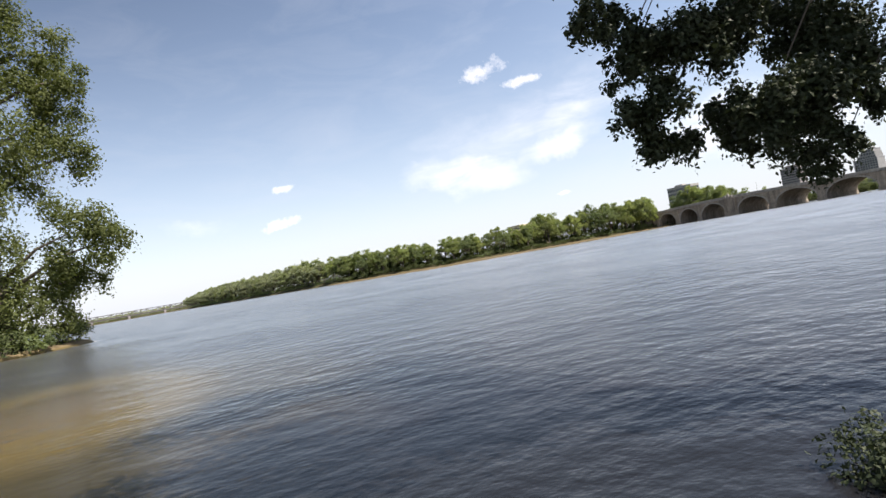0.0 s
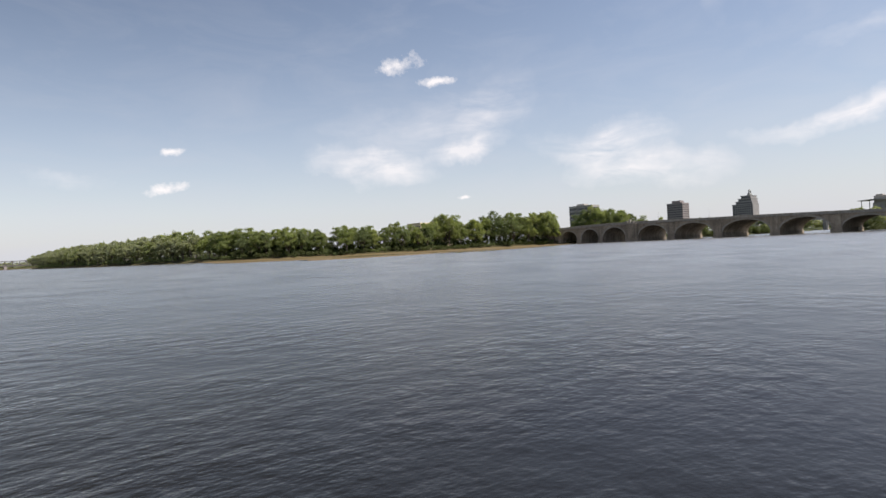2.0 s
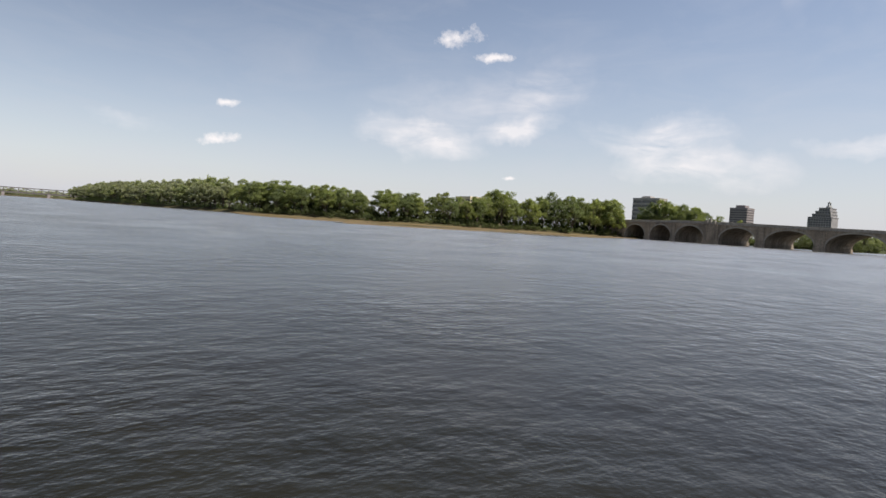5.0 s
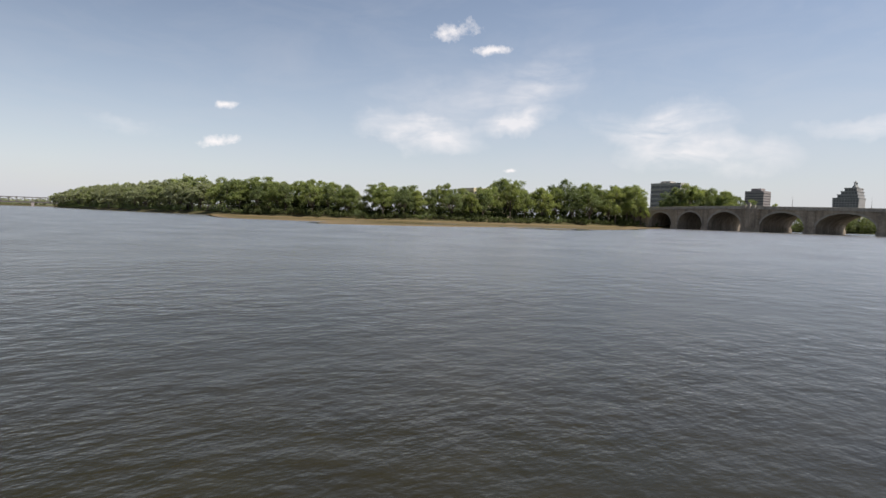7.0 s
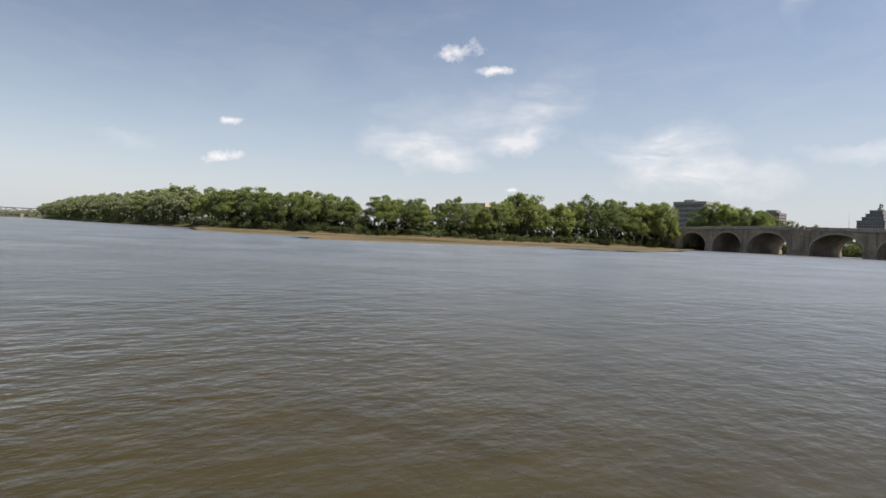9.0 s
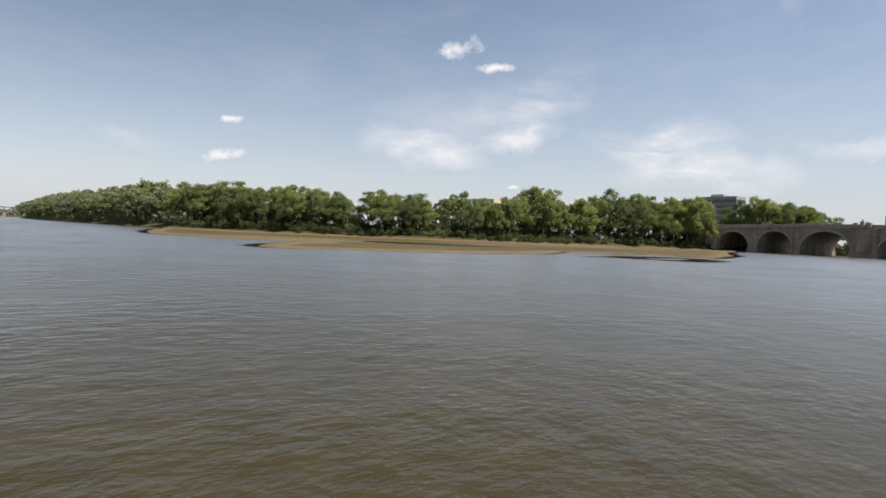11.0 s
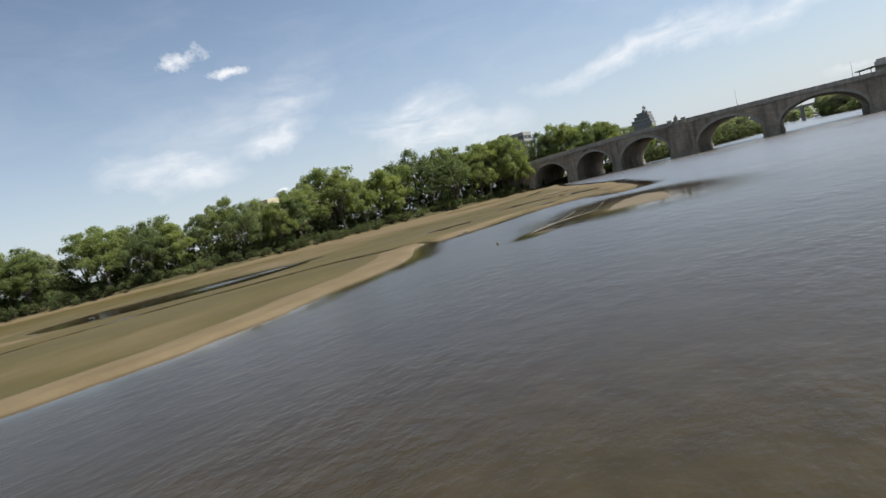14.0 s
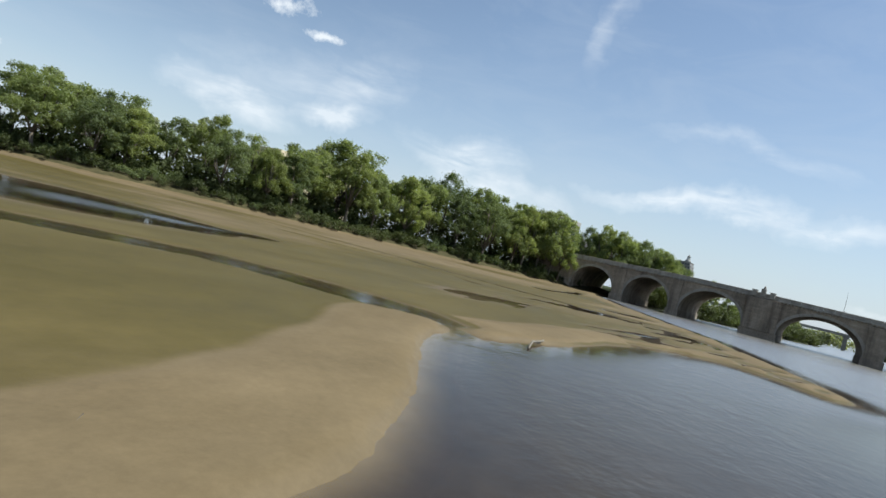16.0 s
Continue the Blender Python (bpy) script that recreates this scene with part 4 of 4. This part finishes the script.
banded_block("brick_block", "plain brown brick block with a rooftop house, greyed for haze", (700, 282, 0), -90, 32, 26, 14, 4.45, BROWN_HAZED, top_box=(8, 25, 5, 20, 6.5), window=0.3)
banded_block("parking_garage", "cream concrete parking garage half hidden by trees", (-58, 100, 0.5), 0, 44, 20, 6, 3.9, CREAM, window=0.5)
tower = banded_block("apartment_tower", "tall grey apartment tower with red brick bands", (360, -199.5, 0), -95, 23.5, 17, 16, 3.2, GREYBRICK, window=0.5, group="towers", top_box=(1, 12, 1, 15, 1.9))
for i in range(15):
    b = Build()
    b.box(5.5, 17.5, -0.25, 0.3, i * 3.2 - 0.85, i * 3.2 + 0.85, 0.05)
    part("red_band", b.mesh("red_band", REDBAND), tower, "red brick spandrel band")
banded_block("apartment_tower", "lower grey apartment tower with banded windows", (352, -227, 0), -105, 26, 18, 10, 3.2, GREYBRICK, window=0.5, group="towers", top_box=(4, 14, 3, 14, 3.4))

# office tower: tiers as offsets towards the far bank and the near bank, foot and top
dome = thing("stepped_tower", "grey stepped office tower with a domed lantern", "building", (528, 62.5, 0))
dome.scale = (1.35, 1.24, 1.24)
for left, right, z0, z1 in ((11.6, 12.0, 0, 34.5), (7.4, 11.0, 34.5, 38.0), (4.4, 10.4, 38.0, 41.2), (1.2, 9.6, 41.2, 44.6)):
    b = Build()
    b.box(-8, 8, -right, left, z0, z1, 0.15)
    b.box(-8.3, 8.3, -right - 0.3, left + 0.3, z1 - 0.5, z1 + 0.3, 0.08)
    part("tier", b.mesh("tier", TOWERSTONE), dome)
    b = Build()
    for z in np.arange(max(z0, 14.3) + 0.6, z1 - 1.2, 2.6):
        n = max(2, int((left + right - 1) / 2.4))
        for q in range(n):
            y = -right + 0.6 + q * (left + right - 1.0) / n
            b.box(-8.06, -7.9, y, y + 1.7, z, z + 1.7)
    part("glazing", b.mesh("glazing", GLASS), dome, "dark windows", kind="stuff")
b = Build()
b.tube([(0, -5.4, 44.6), (0, -5.4, 45.8), (0, -5.4, 47.0), (0, -5.4, 47.8)], [3.2, 3.0, 2.3, 1.7], 16)
part("dome", b.mesh("dome", ROOF, True), dome, "grey green dome")
b = Build()
for a in range(6):
    x, y = 1.3 * math.cos(a * math.pi / 3), -5.4 + 1.3 * math.sin(a * math.pi / 3)
    b.tube([(x, y, 47.5), (x, y, 50.2)], [0.26, 0.26], 5)
b.tube([(0, -5.4, 50.1), (0, -5.4, 50.7), (0, -5.4, 51.5), (0, -5.4, 52.4)], [1.8, 1.6, 0.8, 0.15], 10)
part("lantern", b.mesh("lantern", ROOF), dome)

# boathouse with a winged roof beyond the bridge
boat = thing("boathouse", "grey boathouse with wide winged roof on slim posts", "building", (268, -163, 4.8), -100)
boat.scale = (1.45, 1.45, 1.45)
b = Build()
b.box(-3.6, 4.2, -3, 3, 0, 12.6, 0.1)
part("walls", b.mesh("walls", CONCRETE), boat)
b = Build()
b.box(-3.2, 3.8, -2.5, 2.5, 12.6, 17.0, 0.1)
b.box(-2.4, 1.4, -1.8, 1.8, 17.0, 17.9, 0.1)
part("roof_house", b.mesh("roof_house", CONCRETE), boat)
b = Build()
for x0, z0, x1, z1 in ((-10.8, 14.2, -3, 14.7), (-3, 14.7, 3, 14.3), (3, 14.3, 10.8, 13.9)):
    b.add([(x0, -6, z0), (x1, -6, z1), (x1, 6, z1), (x0, 6, z0), (x0, -6, z0 + 0.35), (x1, -6, z1 + 0.35), (x1, 6, z1 + 0.35), (x0, 6, z0 + 0.35)],
          [(3, 2, 1, 0), (4, 5, 6, 7), (0, 1, 5, 4), (1, 2, 6, 5), (2, 3, 7, 6), (3, 0, 4, 7)])
part("roof", b.mesh("roof", CONCRETE), boat, "grey winged roof")
for x in (-9, -4.5, 4.5, 9):
    b = Build()
    b.tube([(x, -5, 0), (x, -5, 14.3)], [0.2, 0.2], 6)
    part("post", b.mesh("post", STEEL), boat)

# far girder bridge downstream and far truss bridge upstream
girder = thing("girder_bridge", "distant pale concrete girder bridge over the river", "bridge", (430, 0, 0))
b = Build()
b.box(-6, 6, -260, 60, 12.6, 15.0, 0.1)
part("deck", b.mesh("deck", CONCRETE), girder)
for y in (-230, -190, -150, -110, -70, -30, 10):
    b = Build()
    b.box(-5, 5, y - 1.6, y + 1.6, -3, 12.6, 0.1)
    b.box(-5.6, 5.6, y - 2.3, y + 2.3, 11.2, 12.62, 0.1)
    part("pier", b.mesh("pier", CONCRETE), girder)
truss = thing("truss_bridge", "distant dark steel truss bridge on stone piers", "bridge", (0, 880, 0))
b = Build()
for y in (0, 6):
    b.box(-760, 60, y - 0.4, y + 0.4, 5.4, 7.8)
    b.box(-760, 60, y - 0.3, y + 0.3, 13.6, 14.8)
    for i in range(82):
        x = -760 + i * 10
        b.box(x - 0.5, x + 0.5, y - 0.3, y + 0.3, 7.8, 13.6)
        up = i % 2 == 0
        b.tube([(x, y, 7.8 if up else 13.6), (x + 10, y, 13.6 if up else 7.8)], [0.55, 0.55], 4)
part("truss", b.mesh("truss", STEEL), truss)
for x in range(-740, 61, 60):
    b = Build()
    b.box(x - 2, x + 2, -2, 8, -3, 6.0, 0.2)
    part("pier", b.mesh("pier", BROWN_HAZED), truss)

# ---------------------------------------------------------------- sandbar: driftwood
log = thing("driftwood_branch", "bleached bare driftwood branch lying in the shallows", "driftwood", (-199.2, -96.5, 0.02), 11)
log.scale = (0.84, 0.84, 0.84)
b = Build()
main = [(0, 0, -0.08), (1.6, -0.9, 0.05), (3.4, -2.1, 0.22), (4.6, -3.2, 0.30), (5.6, -4.6, 0.42), (6.5, -5.6, 0.45), (7.2, -6.6, 0.55), (7.7, -7.5, 1.25)]
b.tube(main, [0.05, 0.10, 0.115, 0.10, 0.085, 0.07, 0.055, 0.02], 8)
part("stem", b.mesh("stem", DRIFT, True), log)
b = Build()
b.tube([(4.3, -2.9, 0.3), (4.6, -3.2, 0.52), (5.4, -4.0, 0.70), (6.0, -4.6, 1.0)], [0.085, 0.07, 0.055, 0.025], 6)
b.tube([(5.4, -4.0, 0.70), (6.2, -4.9, 0.62), (6.9, -5.6, 0.80)], [0.05, 0.04, 0.015], 5)
part("fork", b.mesh("fork", DRIFT, True), log)
b = Build()
b.tube([(7.0, -6.3, 0.5), (7.3, -6.5, 0.25)], [0.05, 0.02], 5)
part("stub", b.mesh("stub", DRIFT, True), log)
b = Build()
b.tube([(2.8, -1.7, 0.15), (3.1, -1.9, 0.45)], [0.05, 0.015], 5)
part("stub", b.mesh("stub", DRIFT, True), log)

snag = thing("stump", "small dark waterlogged stump standing in the shallows", "stump", (-202.75, -95.55, -0.06), 30)
b = Build()
b.tube([(0, 0, -0.6), (0.02, 0.01, -0.05), (0.05, 0.0, 0.16), (0.04, 0.02, 0.22)], [0.16, 0.14, 0.12, 0.05], 9)
part("trunk", b.mesh("trunk", BARK, True), snag)
b = Build()
b.tube([(0.03, 0, 0.06), (0.14, 0.05, 0.15), (0.17, 0.06, 0.24)], [0.05, 0.035, 0.012], 6)
part("stub", b.mesh("stub", BARK, True), snag)

def debris(name, label, category, place, turn, path, radii, sides=6, mat=None):
    """A small thing lying half sunk in the sand."""
    ob = thing(name, label, category, place, turn)
    q = Build()
    q.tube(path, radii, sides)
    part("body", q.mesh("body", mat or DRIFT, True), ob)
    return ob


debris("drift_stick", "bleached stick lying on the wet edge of the sandbar", "driftwood", (-184.0, -80.0, 0.06), 12, [(0, 0, 0), (2.1, 0.3, 0.12), (4.2, 0.1, 0.08), (6.2, 0.7, 0.2)], [0.07, 0.08, 0.06, 0.02])
debris("drift_stick", "thin grey twig stranded on the dry sand", "driftwood", (-207.6, -83.8, 0.22), 60, [(0, 0, 0.0), (0.4, 0.05, 0.02), (0.9, -0.05, 0.03)], [0.025, 0.02, 0.008])
debris("rock", "dark rounded rock half sunk in the wet sand", "rock", (-215.8, -18.1, 0.0), 20, [(-0.5, 0, -0.1), (-0.3, 0, 0.1), (0.1, 0.05, 0.16), (0.5, 0, 0.02)], [0.12, 0.36, 0.42, 0.14], 9, BARK)

# ---------------------------------------------------------------- near bank
tree = thing("willow_tree", "tall leafy tree with drooping lower branches at the water", "tree", (-402.4, -257.9, 1.0), 9)
tree.scale = (2.05, 2.05, 2.05)
b = Build()
b.tube([(0, 0, -0.8), (0.2, 0.1, 3), (-0.6, 0, 8), (-1.0, 0.2, 14), (-1.6, 0, 20)], [0.36, 0.28, 0.22, 0.14, 0.04], 9)
# foliage masses: across, up, radius
MASSES = [(1.4, 19.6, 1.5), (1.1, 17.6, 1.7), (3.9, 16.6, 1.4), (2.9, 14.8, 1.9), (0.2, 15.2, 2.3), (4.6, 14.6, 1.2), (3.8, 12.4, 1.9), (0.0, 11.6, 2.6), (4.5, 10.2, 1.3), (2.0, 9.4, 2.0), (-2.6, 13.0, 2.6), (-3.0, 17.0, 2.2),
          (0.0, 7.4, 2.4), (3.4, 5.6, 1.9), (5.0, 5.0, 1.3), (4.6, 3.6, 1.2), (2.2, 3.8, 1.9), (-0.4, 4.0, 2.2), (-3.2, 5.0, 2.6), (-3.4, 9.0, 2.8), (2.6, 2.0, 1.3), (-1.2, 1.8, 1.5), (0.8, 1.6, 1.2)]
r = np.random.RandomState(23)
lobes = []
for across, up_, rad in MASSES:
    c = (across, r.uniform(-2.6, 0.6), up_)
    b.tube([(-0.3, 0, max(1.0, up_ - 2.5)), (across * 0.55, c[1] * 0.5, up_ - 0.6), c], [0.14, 0.08, 0.02], 5)
    for _ in range(14):
        o = r.normal(size=3)
        o *= rad * r.uniform(0.2, 1.0) ** 0.6 / np.linalg.norm(o)
        lobes.append((np.array(c) + o * np.array([1, 1, 1.15]), rad * r.uniform(0.22, 0.52)))
part("trunk", b.mesh("trunk", BARK, True), tree)
part("crown", crown_mesh("crown", lobes, 105000, 0.095, LEAF_BANK, 31, 0.8, 0.2), tree)
tree = thing("maple_tree", "silver maple overhanging the water, leaves darkened as if backlit", "tree", (-379.7, -341.0, 1.0), 5)
b = Build()
b.tube([(0, 0, -0.6), (0.1, 0.3, 1.5), (-0.3, 0.9, 3.0), (-0.6, 1.6, 6.0)], [0.32, 0.26, 0.2, 0.08], 9)
# leaf masses of the boughs over the water, placed to fit the camera's view
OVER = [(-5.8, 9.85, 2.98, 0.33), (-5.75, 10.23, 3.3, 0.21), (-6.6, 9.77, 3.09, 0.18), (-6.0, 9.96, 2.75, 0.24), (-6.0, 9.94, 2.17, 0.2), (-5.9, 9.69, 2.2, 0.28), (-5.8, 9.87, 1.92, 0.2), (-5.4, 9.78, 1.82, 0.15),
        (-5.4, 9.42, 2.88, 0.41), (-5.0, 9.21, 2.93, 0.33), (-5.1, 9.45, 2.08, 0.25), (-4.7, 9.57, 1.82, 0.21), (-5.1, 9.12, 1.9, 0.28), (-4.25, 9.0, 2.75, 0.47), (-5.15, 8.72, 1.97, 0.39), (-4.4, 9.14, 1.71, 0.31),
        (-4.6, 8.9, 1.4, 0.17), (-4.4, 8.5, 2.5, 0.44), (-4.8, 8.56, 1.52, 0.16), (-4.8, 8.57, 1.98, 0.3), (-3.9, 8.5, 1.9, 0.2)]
# higher boughs out of view; the last five are added to darken the water
HIGHER = [(-5.9, 9.6, 4.0, 0.6), (-5.0, 9.0, 4.2, 0.8), (-4.0, 8.0, 3.8, 0.9), (-3.0, 6.5, 4.0, 1.1), (-1.6, 4.5, 5.5, 1.5), (0.6, 1.0, 6.0, 1.7), (-7.5, 9.5, 6.6, 1.6), (-6.0, 9.0, 6.8, 1.8), (-4.0, 9.5, 6.4, 1.6), (-3.0, 11.0, 7.0, 1.8), (-5.5, 12.5, 7.6, 1.8)]
r = np.random.RandomState(3)
crowns = []
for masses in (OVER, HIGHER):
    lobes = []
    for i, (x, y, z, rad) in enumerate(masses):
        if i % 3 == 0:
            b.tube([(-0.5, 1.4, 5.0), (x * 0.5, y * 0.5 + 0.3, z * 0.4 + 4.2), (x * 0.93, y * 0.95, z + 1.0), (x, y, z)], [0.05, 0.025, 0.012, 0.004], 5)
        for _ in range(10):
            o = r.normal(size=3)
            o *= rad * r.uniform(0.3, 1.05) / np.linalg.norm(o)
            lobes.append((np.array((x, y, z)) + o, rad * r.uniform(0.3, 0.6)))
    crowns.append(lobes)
part("trunk", b.mesh("trunk", BARK, True), tree)
part("crown", crown_mesh("crown", crowns[0], 46000, 0.031, LEAF_MAPLE_BACKLIT, 17, 0.15, 0.1), tree, "hanging boughs, leaves coloured dark as if backlit")
part("upper_crown", crown_mesh("upper_crown", crowns[1], 30000, 0.075, LEAF_MAPLE_BACKLIT, 18, 0.15, 0.1), tree)
for x, y, q, seed in ((-386.65, -333.4, 0.17, 81), (-386.2, -333.3, 0.15, 82), (-386.75, -333.75, 0.2, 83)):
    ob = thing("weed_clump", "low dark leafy weed at the water's edge", "weed", (x, y, -0.15), 40.0 * seed, "weeds at the near bank")
    ob.scale = (q, q, q * 0.9)
    stems, foliage = shrub_mesh(seed, LEAF_MAPLE_BACKLIT, 1400, 0.16)
    part("stem", stems, ob)
    part("foliage", foliage, ob)
